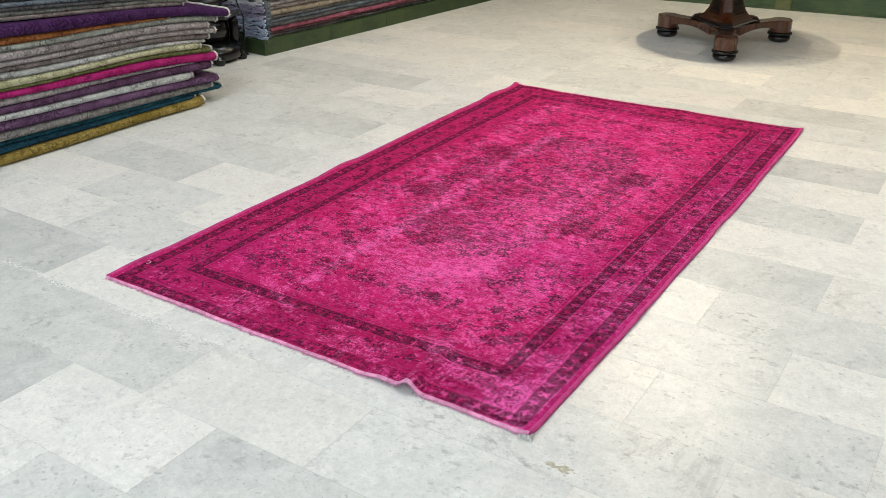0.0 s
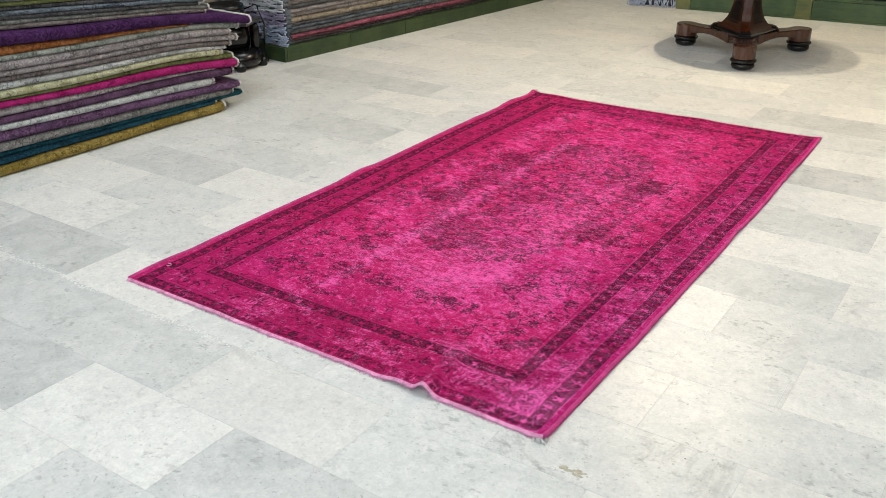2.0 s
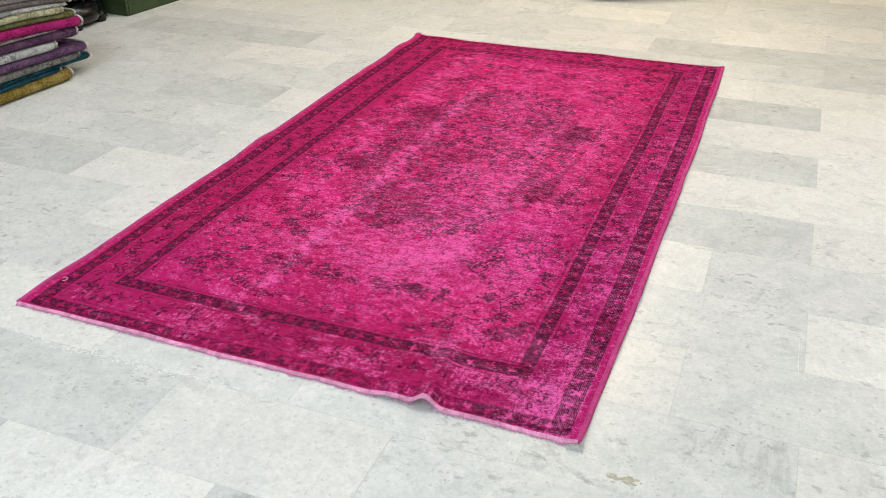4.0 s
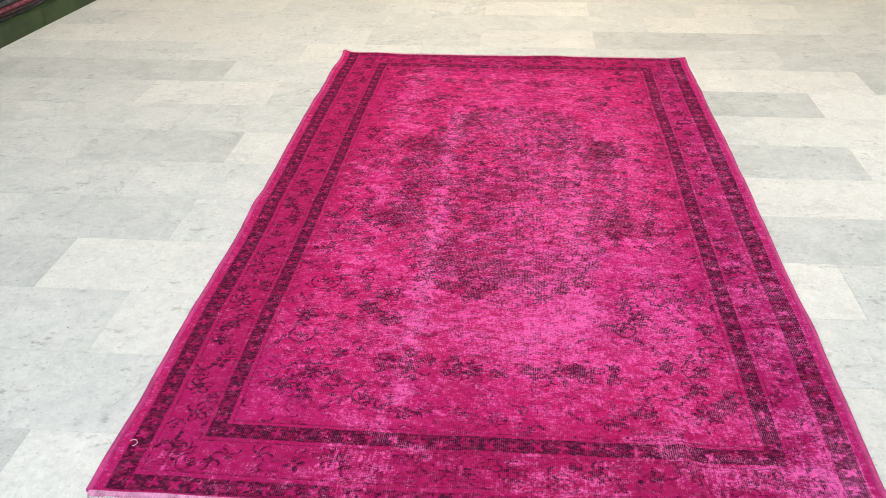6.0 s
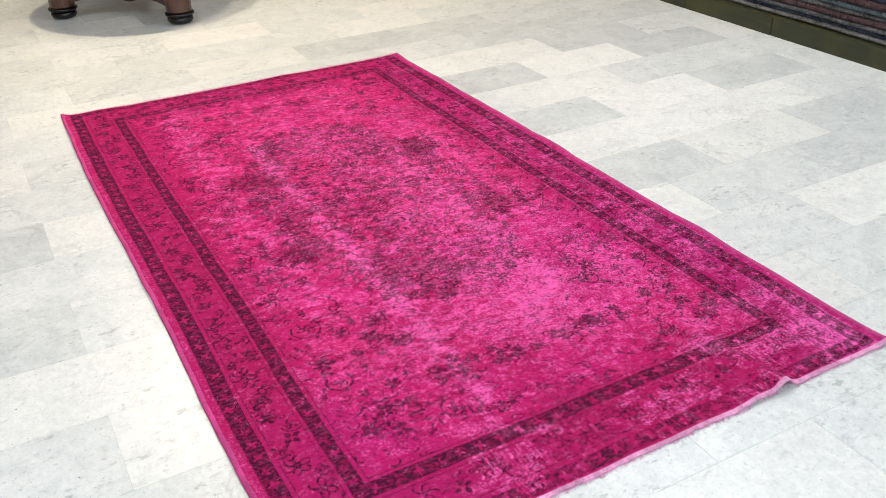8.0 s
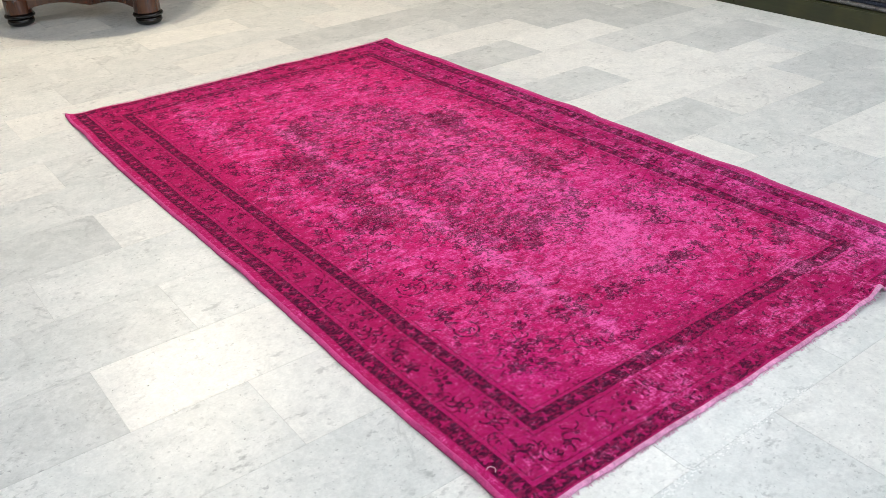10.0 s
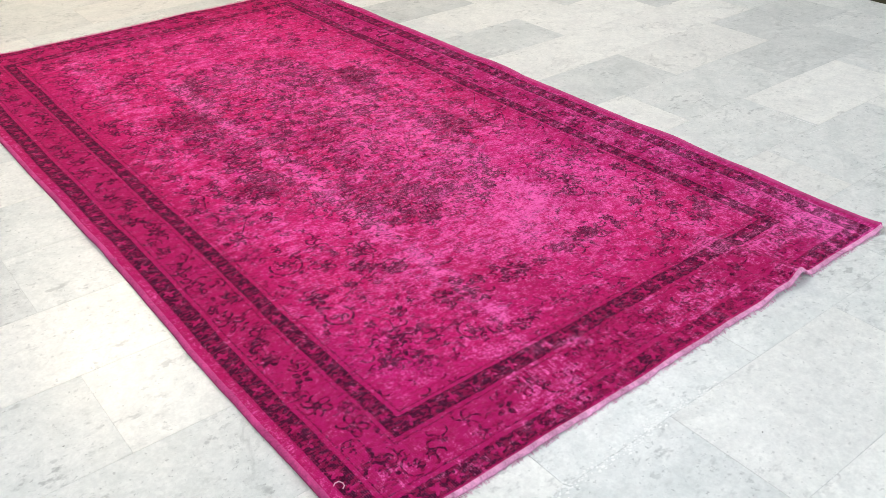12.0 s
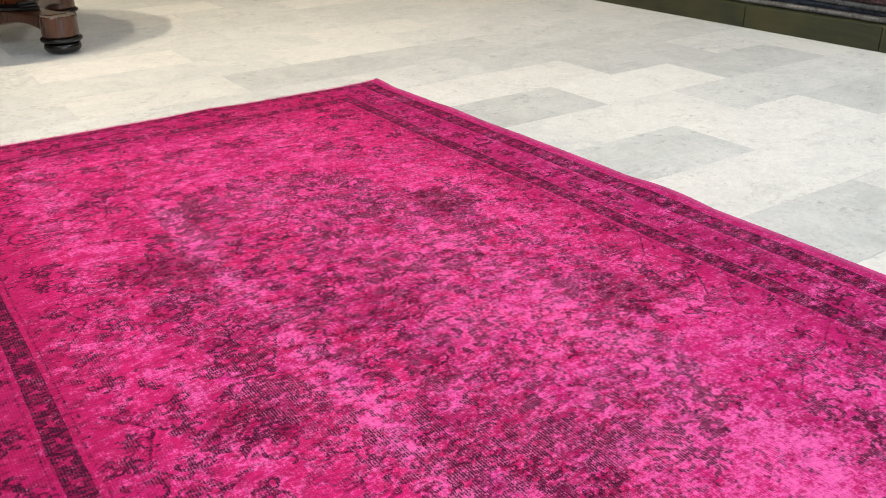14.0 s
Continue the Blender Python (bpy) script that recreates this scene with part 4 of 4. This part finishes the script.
for k, (t, cname, words) in enumerate(LEFT_STACK):
    rnd = random.Random(70 + k)
    folded_rug(LEFT @ pose(0, 0.02 + rnd.uniform(0, 0.02), 0), 0.04 + rnd.uniform(0, 0.05), LEFT_LEN - 0.25 - rnd.uniform(0, 0.1), z, t, t, 0.8, cname, f"{words} rug folded on the green platform", "folded rugs on the platform", 50 + k, FRINGE_GREY, ends=(False, False), wave=0.012)
    z += t * 0.97


# fringes that curl out of the stack's near end
def fringe_bundle(at, width, height, mats, seed):
    """Fringed rug ends piled up: wavy folded edges and the threads that hang from them, spilling further out towards the top."""
    ob = thing("fringed_rug_ends", "tangled pale blue cotton fringes hanging from folded rugs", "fringe", at=at)
    rnd = random.Random(seed)
    rows = int(height / 0.030)
    for r in range(rows):
        z0, rise = 0.016 + r * 0.030, r / rows
        wide = width * (0.75 + 1.3 * rise)
        out = 0.015 + 0.05 * rise
        phase, pieces = rnd.uniform(0, 6), []
        for k in range(2):
            line = []
            for i in range(110):
                q = i / 109
                run = q * wide
                curl = noise.noise((run * 16, r * 3.7, k * 1.3))
                line.append((-out - 0.02 - 0.022 * curl - 0.005 * k, -0.02 + run + 0.018 * noise.noise((run * 22, r * 5.1, 4.0 + k)), z0 + 0.016 * noise.noise((run * 13, r * 2.9, 8.0)) - 0.010 * k))
            pieces.append(tube(line, 0.0075 - 0.002 * k, 6))
        for k in range(70):
            p = Vector(line[rnd.randrange(110)])
            q = p + Vector((-rnd.uniform(0.002, 0.012), rnd.uniform(-0.010, 0.010), -rnd.uniform(0.004, 0.016)))
            pieces.append(tube([p, (p + q) / 2 + Vector((-0.004, 0, 0.003)), q], 0.0016, 3))
        link_mesh("fringe", *joined(pieces), mats[min(len(mats) - 1, int(len(mats) * rise))], ob)
        # the folded edge behind the fringe
        part("folded_edge", box(bmesh.new(), -out + 0.006, 0.0, z0 - 0.014, 0.03, wide, z0 + 0.013, 0.006), CLOTH["slate"], ob)
    return ob


fringe_bundle(LEFT @ pose(0.06, 0.03, PLINTH), 0.34, 0.58, [FRINGE_BLUE, FRINGE_BLUE, FRINGE_LILAC, FRINGE_WHITE, FRINGE_WHITE, FRINGE_AQUA, FRINGE_AQUA, FRINGE_AQUA], 3)

# right platform and its stack; its local x runs towards the camera's side
RIGHT = front_line((3.655, 5.6), (3.655, -2.0))
platform("platform", RIGHT, 7.6, 1.2, PLINTH, OLIVE, [0.9, 1.27, 2.67, 3.36, 4.6, 5.9], "low olive green wooden platform under stacked rugs")
RIGHT_STACK = [
    (0.028, "grey", "grey"), (0.024, "navy", "navy"), (0.024, "charcoal", "black"), (0.034, "wine", "dark red"), (0.026, "charcoal", "charcoal"), (0.030, "steel_blue", "dusty blue"),
    (0.034, "wine", "brick red"), (0.026, "navy", "dark navy"), (0.034, "plum", "dark plum"), (0.028, "slate", "slate"), (0.034, "steel_blue", "grey blue"), (0.026, "charcoal", "charcoal"),
    (0.034, "tan", "beige"), (0.03, "grey", "grey"), (0.034, "mauve", "taupe"), (0.03, "slate", "slate"), (0.03, "brown", "brown"),
]
z = PLINTH + 0.001
for k, (t, cname, words) in enumerate(RIGHT_STACK):
    rnd = random.Random(170 + k)
    folded_rug(RIGHT @ pose(0, 0.02 + rnd.uniform(0, 0.02), 0), 0.15 + rnd.uniform(0, 0.08), 7.0, z, t, t, 0.8, cname, f"{words} rug folded on the olive platform", "folded rugs on the olive platform", 90 + k, FRINGE_GREY, ends=(True, False), wave=0.012)
    z += t * 0.97

# back platform of pale green boards with posts, and rugs on it
BACK = front_line((-0.33, 6.40), (3.5, 6.66))
bp = thing("back_platform", "pale green wooden platform with posts and knotty boards", "platform", at=BACK)
BACK_H = 0.195
part("top_board", box(bmesh.new(), 0.0, 0.012, BACK_H - 0.03, 3.85, 1.0, BACK_H, 0.004), GREEN_BACK, bp)
for a in (0.0, 1.05, 2.35, 3.6):
    part("post", box(bmesh.new(), a, -0.008, 0, a + 0.13, 0.03, BACK_H - 0.031, 0.004), GREEN_POST, bp)
for a, b in ((0.13, 1.05), (1.18, 2.35), (2.48, 3.6)):
    part("front_board", box(bmesh.new(), a + 0.002, 0.004, 0.02, b - 0.002, 0.026, BACK_H - 0.032, 0.002), GREEN_BACK, bp)
    part("foot_board", box(bmesh.new(), a + 0.002, 0.0, 0.0, b - 0.002, 0.028, 0.018, 0.002), GREEN_BACK, bp)
z = BACK_H + 0.001
for k, (t, cname, words) in enumerate([(0.03, "charcoal", "black grey"), (0.03, "tan", "beige"), (0.03, "brown", "brown"), (0.03, "grey", "grey"), (0.03, "wine", "dark red"), (0.03, "tan", "tan")]):
    folded_rug(BACK @ pose(0, 0.03, 0), 0.6, 3.7, z, t, t, 0.8, cname, f"{words} rug folded on the pale green platform", "folded rugs on the pale green platform", 130 + k, FRINGE_GREY, ends=(False, False))
    z += t * 0.97


# ---------------------------------------------------------------- pedestal table
def wood(name, colour, dark, roughness, coat=0.25):
    m, t, b = material(name, roughness)
    w = coords(t, shift=True, scale=(9, 9, 1.5))
    g = noise_at(t, w, 5, 7, 0.6, 0.8)
    t.links.new(ramp(t, g, [(0.3, dark), (0.7, colour)]), b.inputs["Base Color"])
    b.inputs["Coat Weight"].default_value, b.inputs["Coat Roughness"].default_value = coat, 0.08
    bump(t, b, g, 0.08, 0.001)
    return m


MAHOGANY = wood("mahogany", (0.088, 0.023, 0.0065), (0.028, 0.007, 0.0025), 0.24)
EBONY = wood("black_lacquer", (0.007, 0.005, 0.0045), (0.003, 0.0025, 0.0025), 0.2, 0.0)
TABLE_AT = (0.751, 4.857)
FEET_R, FEET_A = 0.47, (-72.0, 48.0, 168.0)


def corner_ring(corner, half, z):
    """Outline of a three-cornered plate: corners towards the feet, cut off 2 * half wide, with a hollow in each long side."""
    ring = []
    for f in FEET_A:
        d, n = Vector((math.cos(radians(f)), math.sin(radians(f)), 0)), Vector((-math.sin(radians(f)), math.cos(radians(f)), 0))
        ring += [tuple(d * corner - n * half + Vector((0, 0, z))), tuple(d * corner + n * half + Vector((0, 0, z)))]
    return ring


def loft(rings):
    n = len(rings[0])
    verts = [p for ring in rings for p in ring]
    faces = [(i * n + k, i * n + (k + 1) % n, (i + 1) * n + (k + 1) % n, (i + 1) * n + k) for i in range(len(rings) - 1) for k in range(n)]
    faces += [tuple(range(n))[::-1], tuple(range((len(rings) - 1) * n, len(rings) * n))]
    return verts, faces


def pedestal_table():
    t = thing("pedestal_table", "round mahogany pedestal table with black inlaid column and three-footed base", "table", at=pose(*TABLE_AT, 0))
    # base plate with three arms
    for f in FEET_A:
        d, n = Vector((math.cos(radians(f)), math.sin(radians(f)), 0)), Vector((-math.sin(radians(f)), math.cos(radians(f)), 0))
        verts, faces = [], []
        steps = 14
        for i in range(steps + 1):
            s = i / steps
            r = 0.06 + (FEET_R - 0.06) * s
            half = 0.055 * (1 - s) ** 2.0 + 0.052
            top = 0.168 - 0.006 * math.sin(s * math.pi)
            low = 0.085 + 0.035 * math.sin(s * math.pi)
            for dy, zz in ((-half, low), (-half, top - 0.006), (-half + 0.008, top), (half - 0.008, top), (half, top - 0.006), (half, low)):
                verts.append(d * r + n * dy + Vector((0, 0, zz)))
        for i in range(steps):
            faces += [(i * 6 + k, i * 6 + (k + 1) % 6, (i + 1) * 6 + (k + 1) % 6, (i + 1) * 6 + k) for k in range(6)]
        faces += [tuple(range(6)), tuple(range(steps * 6, steps * 6 + 6))]
        leg = link_mesh("leg", verts, faces, MAHOGANY, t, "curved mahogany arm of the base", smooth=False)
        c = d * FEET_R
        part("foot_drum", lathe(bmesh.new(), [(0.072, 0.072), (0.078, 0.078), (0.078, 0.158), (0.074, 0.164), (0.0, 0.166)], 32, (c.x, c.y)), MAHOGANY, leg, smooth=False)
        part("foot_ring", lathe(bmesh.new(), [(0.07, 0.05), (0.086, 0.054), (0.09, 0.062), (0.086, 0.070), (0.07, 0.073)], 32, (c.x, c.y)), EBONY, leg, "black turned ring", smooth=True)
        part("bun_foot", lathe(bmesh.new(), [(0.045, 0.0), (0.068, 0.008), (0.08, 0.025), (0.076, 0.042), (0.066, 0.051)], 32, (c.x, c.y)), EBONY, leg, "black bun foot", smooth=True)
        for step in range(3):  # ribbed block where the moulding meets the arm
            bm = box(bmesh.new(), 0.222 - 0.008 * step, -0.041, 0.164 + 0.013 * step, 0.264 - 0.013 * step, 0.041, 0.176 + 0.013 * step, 0.003)
            bm.transform(Matrix.Rotation(radians(f), 4, "Z"))
            part("bracket", bm, EBONY, t, "black ribbed bracket")
    link_mesh("plinth_moulding", *loft([corner_ring(0.248, 0.036, 0.164), corner_ring(0.252, 0.037, 0.176), corner_ring(0.238, 0.036, 0.182), corner_ring(0.226, 0.035, 0.190), corner_ring(0.218, 0.034, 0.192)]), EBONY, t, "black stepped moulding", smooth=False)
    col = [(0.192, 0.214, 0.034), (0.205, 0.188, 0.033), (0.225, 0.160, 0.032), (0.26, 0.132, 0.031), (0.30, 0.113, 0.030), (0.35, 0.099, 0.028), (0.42, 0.087, 0.027), (0.52, 0.081, 0.026), (0.64, 0.080, 0.026), (0.69, 0.10, 0.03), (0.715, 0.13, 0.036)]
    column = link_mesh("column", *loft([corner_ring(r, h, z) for z, r, h in col]), MAHOGANY, t, smooth=False)
    for k in range(3):  # dark inlaid panels with scalloped feet in the long sides
        verts, heights = [], (0.236, 0.245, 0.26, 0.28, 0.30, 0.35, 0.42, 0.52, 0.64)
        for i, z in enumerate(heights):
            r, h = np.interp(z, [c[0] for c in col], [c[1] for c in col]), np.interp(z, [c[0] for c in col], [c[2] for c in col])
            ring = corner_ring(r + 0.0025, h, z)
            a, b = Vector(ring[2 * k + 1]), Vector(ring[(2 * k + 2) % 6])
            for q in range(7):
                m = 0.22 + 0.56 * q / 6
                p = a.lerp(b, m)
                if i == 0:
                    p.z += 0.012 * abs(math.sin(q * math.pi / 2))
                verts.append(p)
        faces = [(i * 7 + q, i * 7 + q + 1, i * 7 + q + 8, i * 7 + q + 7) for i in range(len(heights) - 1) for q in range(6)]
        link_mesh("inlay_panel", verts, faces, EBONY, column, "black inlaid panel", smooth=False)
    part("tabletop", lathe(bmesh.new(), [(0.48, 0.716), (0.525, 0.72), (0.54, 0.732), (0.54, 0.748), (0.525, 0.756), (0.0, 0.757)], 72), MAHOGANY, t, "round polished top")
    return t


pedestal_table()


# ---------------------------------------------------------------- machine and small clutter
def cleaning_machine(at):
    ob = thing("cleaning_machine", "black carpet cleaning machine with cable beside the stacks", "machine", at=at)
    part("base", lathe(bmesh.new(), [(0.17, 0.015), (0.205, 0.03), (0.212, 0.06), (0.20, 0.10), (0.16, 0.128), (0.10, 0.140)], 36), BLACK, ob, smooth=True)
    part("motor", lathe(bmesh.new(), [(0.10, 0.138), (0.125, 0.15), (0.13, 0.20), (0.12, 0.27), (0.09, 0.30)], 30), BLACK, ob, smooth=True)
    part("hose", lathe(bmesh.new(), [(0.028, 0.12), (0.034, 0.14), (0.03, 0.2), (0.034, 0.26), (0.02, 0.30)], 14, (0.15, 0.06)), BLACK, ob, smooth=True)
    part("tray", box(bmesh.new(), -0.16, -0.12, 0.30, 0.18, 0.12, 0.325, 0.008), GREY_METAL, ob, "grey metal tray")
    part("tank", lathe(bmesh.new(), [(0.10, 0.326), (0.135, 0.345), (0.145, 0.40), (0.138, 0.425), (0.128, 0.425), (0.118, 0.37), (0.02, 0.35)], 28, (-0.04, 0)), BLACK, ob, smooth=True)
    link_mesh("cable", *tube([(0.07, 0.06, 0.38), (0.17, 0.08, 0.42), (0.21, 0.1, 0.28), (0.19, 0.12, 0.12), (0.2, 0.14, 0.012), (0.1, 0.2, 0.008)], 0.006, 6), BLACK, ob)
    for a in (20, -50):
        part("castor", lathe(bmesh.new(), [(0.03, 0.0), (0.034, 0.01), (0.034, 0.04), (0.02, 0.06)], 14, (0.2 * math.cos(radians(a)), 0.2 * math.sin(radians(a)))), BLACK, ob)
    return ob


cleaning_machine(pose(-2.14, 2.58, 0, 0, 0, 20))


def small_bundle(at, cname, label, fringe, seed):
    """A small folded rug on the floor with its fringe hanging out."""
    ob = folded_rug(at, 0.0, 0.42, 0.001, 0.07, 0.06, 0.3, cname, label, "", seed, fringe, ends=(True, True))
    rnd = random.Random(seed)
    pieces = []
    for k in range(60):
        x, z0 = rnd.uniform(0, 0.42), rnd.uniform(0.04, 0.13)
        y = -rnd.uniform(0.01, 0.06)
        pieces.append(tube([(x, 0.02, z0), (x + rnd.uniform(-0.02, 0.02), y, z0 * 0.7), (x + rnd.uniform(-0.03, 0.03), y - 0.015, 0.006)], 0.004, 4))
    link_mesh("hanging_fringe", *joined(pieces), fringe, ob, "white and blue hanging fringe")
    return ob


small_bundle(front_line((-0.78, 6.38), (-0.40, 6.42)), "navy", "navy rug with white fringe folded on the floor", FRINGE_BLUE, 301)
small_bundle(front_line((-1.5, 6.62), (-1.0, 6.65)), "navy", "dark blue rug lying folded on the floor", FRINGE_BLUE, 302)
small_bundle(front_line((2.75, 6.2), (3.3, 6.2)), "steel_blue", "pale blue rug lying folded on the floor", FRINGE_BLUE, 303)
small_bundle(front_line((3.5, 5.75), (3.52, 5.3)), "rose", "red rug lying folded on the floor", FRINGE, 304)


# ---------------------------------------------------------------- ceiling downlights
GLOW, gt, gb = material("lit_lens", 0.4)
gb.inputs["Emission Color"].default_value, gb.inputs["Emission Strength"].default_value = (1.0, 0.92, 0.78, 1), 6.0
for (lx, ly), colour, watts in DOWNLIGHTS:
    d = thing("downlight", "round white recessed ceiling downlight", "lamp", "ceiling downlights", at=pose(lx, ly, CEILING))
    bm = bmesh.new()
    sides = 28
    rings = [[bm.verts.new((r * math.cos(2 * math.pi * k / sides), r * math.sin(2 * math.pi * k / sides), zz)) for k in range(sides)] for r, zz in ((0.075, -0.001), (0.095, -0.001), (0.092, -0.010), (0.078, -0.012), (0.075, -0.004))]
    for a, b in zip(rings, rings[1:]):
        for k in range(sides):
            bm.faces.new((a[k], a[(k + 1) % sides], b[(k + 1) % sides], b[k]))
    part("trim_ring", bm, CEILING_PAINT, d)
    part("lens", lathe(bmesh.new(), [(0.074, -0.003), (0.073, -0.002), (0.0, -0.001)], sides), GLOW, d)

for place in WALL_LAMPS:
    d = thing("wall_lamp", "warm glowing wall lamp with a cream shade", "lamp", "wall lamps", at=pose(place[0], ROOM[3], place[2] - 0.02))
    part("back_plate", box(bmesh.new(), -0.05, -0.02, -0.12, 0.05, -0.001, 0.12, 0.006), GREY_METAL, d)
    part("arm", box(bmesh.new(), -0.01, -0.06, -0.14, 0.01, -0.015, -0.12, 0.003), GREY_METAL, d)
    bm = lathe(bmesh.new(), [(0.075, -0.18), (0.07, -0.1), (0.05, 0.14), (0.045, 0.16)], 24, (0, -0.10))
    part("shade", bm, CEILING_PAINT, d, "cream fabric shade", smooth=True)
# glowing bodies of the added fill panels
FILL_GLOW, gt, gb = material("lit_diffuser", 0.5)
gb.inputs["Emission Color"].default_value, gb.inputs["Emission Strength"].default_value = (1.0, 0.96, 0.9, 1), 1.5
for (lx, ly), watts in FILL_PANELS:
    d = thing("fill_panel", "flat square white fill light panel, added out of view", "lamp", "ceiling light panels", at=pose(lx, ly, CEILING))
    part("diffuser", box(bmesh.new(), -0.59, -0.59, -0.03, 0.59, 0.59, -0.004, 0.002), FILL_GLOW, d)
    for a in range(4):
        bm = box(bmesh.new(), -0.62, 0.592, -0.038, 0.62, 0.62, -0.002, 0.003)
        bm.transform(Matrix.Rotation(a * math.pi / 2, 4, "Z"))
        part("frame_bar", bm, CEILING_PAINT, d)

# ---------------------------------------------------------------- marble tiles
TILE_X, TILE_Y, ROW0 = 0.61, 0.3055, -0.423
GREY_TILES = {(5, -2), (4, -2), (11, 3), (11, 4), (7, 2), (9, 2), (12, 2), (10, -2), (10, -3), (5, 4), (10, 4), (11, 5), (9, 4), (-1, -1), (1, -2), (5, 2), (4, 4), (7, 4), (12, 3), (0, -1), (-1, 1)}
PALE_TILES = {(-1, 0), (4, -1), (-2, 0), (3, -1), (10, 3), (8, 3), (6, 2), (0, 1), (6, 3), (7, 3), (10, 2), (9, 3), (7, -2), (4, 2), (6, 4)}


def tile_mesh(name, mat):
    bm = box(bmesh.new(), -TILE_X / 2 + 0.0004, -TILE_Y / 2 + 0.0004, -0.012, TILE_X / 2 - 0.0004, TILE_Y / 2 - 0.0004, 0.0)
    top = [e for e in bm.edges if all(v.co.z > -0.001 for v in e.verts)]
    bmesh.ops.bevel(bm, geom=top, offset=0.0005, segments=1, affect="EDGES")
    me = bpy.data.meshes.new(name)
    bm.to_mesh(me)
    bm.free()
    me.materials.append(mat)
    return me


TILE = {"white": tile_mesh("tile", MARBLE), "grey": tile_mesh("tile_grey", MARBLE_GREY), "pale": tile_mesh("tile_pale", MARBLE_PALE)}
rnd = random.Random(5)
rest = []
for row in range(-13, 27):
    phase = 0.380 if row % 2 else 0.075
    for col in range(-6, 9):
        cx, cy = phase + TILE_X * (col + 0.5), ROW0 + TILE_Y * (row + 0.5)
        pick = rnd.random()
        kind = "grey" if (row, col) in GREY_TILES or pick < 0.02 else "pale" if (row, col) in PALE_TILES or pick > 0.72 else "white"
        if not (x0 + 0.2 < cx < x1 - 0.1 and y0 + 0.1 < cy < y1 - 0.1):
            continue
        if -2.3 < cy < 6.6 and -2.3 < cx < 4.1:
            ob = new("tile", TILE[kind])
            ob.location, ob.parent = (cx, cy, 0), floor
            ob.rotation_euler = (0, 0, math.pi if rnd.random() < 0.5 else 0)
        else:
            rest.append((cx, cy))
pieces = []
for cx, cy in rest:
    a, b = TILE_X / 2 - 0.0004, TILE_Y / 2 - 0.0004
    v = [(cx + sx * a, cy + sy * b, zz) for zz in (-0.012, 0.0) for sx, sy in ((-1, -1), (1, -1), (1, 1), (-1, 1))]
    pieces.append((v, [(4, 5, 6, 7), (0, 1, 5, 4), (1, 2, 6, 5), (2, 3, 7, 6), (3, 0, 4, 7)]))
tagged(link_mesh("far_tiles", *joined(pieces), MARBLE, floor, "", smooth=False), "white marble tiles", kind="stuff")

# chipped white filler along the joint in front of the rug, and grit on the floor
CHALK = plain("white_filler", (0.80, 0.80, 0.77), 0.9, 60, 0.05)
GRIT = plain("dark_grit", (0.09, 0.085, 0.075), 0.9, 60, 0.2)
rnd = random.Random(41)


def chips(name, count, where, sizes, mat, label):
    found = []
    for k in range(count):
        cx, cy = where()
        size, turn, sides = rnd.uniform(*sizes), rnd.uniform(0, 6), rnd.randint(5, 7)
        ring = [(cx + size * rnd.uniform(0.6, 1.2) * math.cos(turn + a * 2 * math.pi / sides), cy + 0.6 * size * rnd.uniform(0.6, 1.2) * math.sin(turn + a * 2 * math.pi / sides)) for a in range(sides)]
        h = size * 0.05 + 0.0004
        found.append(([(px, py, 0.0) for px, py in ring] + [(cx + 0.8 * (px - cx), cy + 0.8 * (py - cy), h) for px, py in ring], [tuple(range(sides, 2 * sides))] + [(a, (a + 1) % sides, sides + (a + 1) % sides, sides + a) for a in range(sides)]))
    tagged(link_mesh(name, *joined(found), mat, floor, "", smooth=False), label, kind="stuff")


def on_joint():
    px = rnd.uniform(-0.75, 0.85)
    return px, -0.1175 + rnd.gauss(0, 0.008 + 0.016 * max(0.0, noise.noise((px * 4, 7, 0)))) + 0.02 * noise.noise((px * 5, 0, 0))


chips("joint_filler", 900, on_joint, (0.001, 0.0055), CHALK, "chipped white filler in the joint")
chips("floor_grit", 70, lambda: (rnd.uniform(-1.2, 3.3), rnd.uniform(-1.2, 5.5)), (0.0015, 0.004), GRIT, "dark specks of grit on the floor")

# a yellowish stain beside a joint
STAIN = plain("yellow_stain", (0.50, 0.47, 0.36), 0.8, 90, 0.2)
chips("floor_stain", 26, lambda: (1.842 + rnd.gauss(0, 0.020), -0.076 + rnd.gauss(0, 0.006)), (0.003, 0.010), STAIN, "faint yellowish stain on the marble")

# white threads of lint on the floor beside the rug
LINT = plain("white_lint", (0.88, 0.88, 0.86), 0.95, 120, 0.05)
lint = []
for path in (((1.972, 0.567), (2.002, 0.577), (2.029, 0.567)), ((2.196, 0.483), (2.194, 0.563), (2.193, 0.659)), ((2.127, 0.475), (2.164, 0.470), (2.195, 0.466)), ((1.893, 0.778), (1.889, 0.823))):
    lint.append(tube([(px, py, 0.0012) for px, py in path], 0.0010, 4))
tagged(link_mesh("lint_threads", *joined(lint), LINT, floor), "white threads of lint on the floor", kind="stuff")
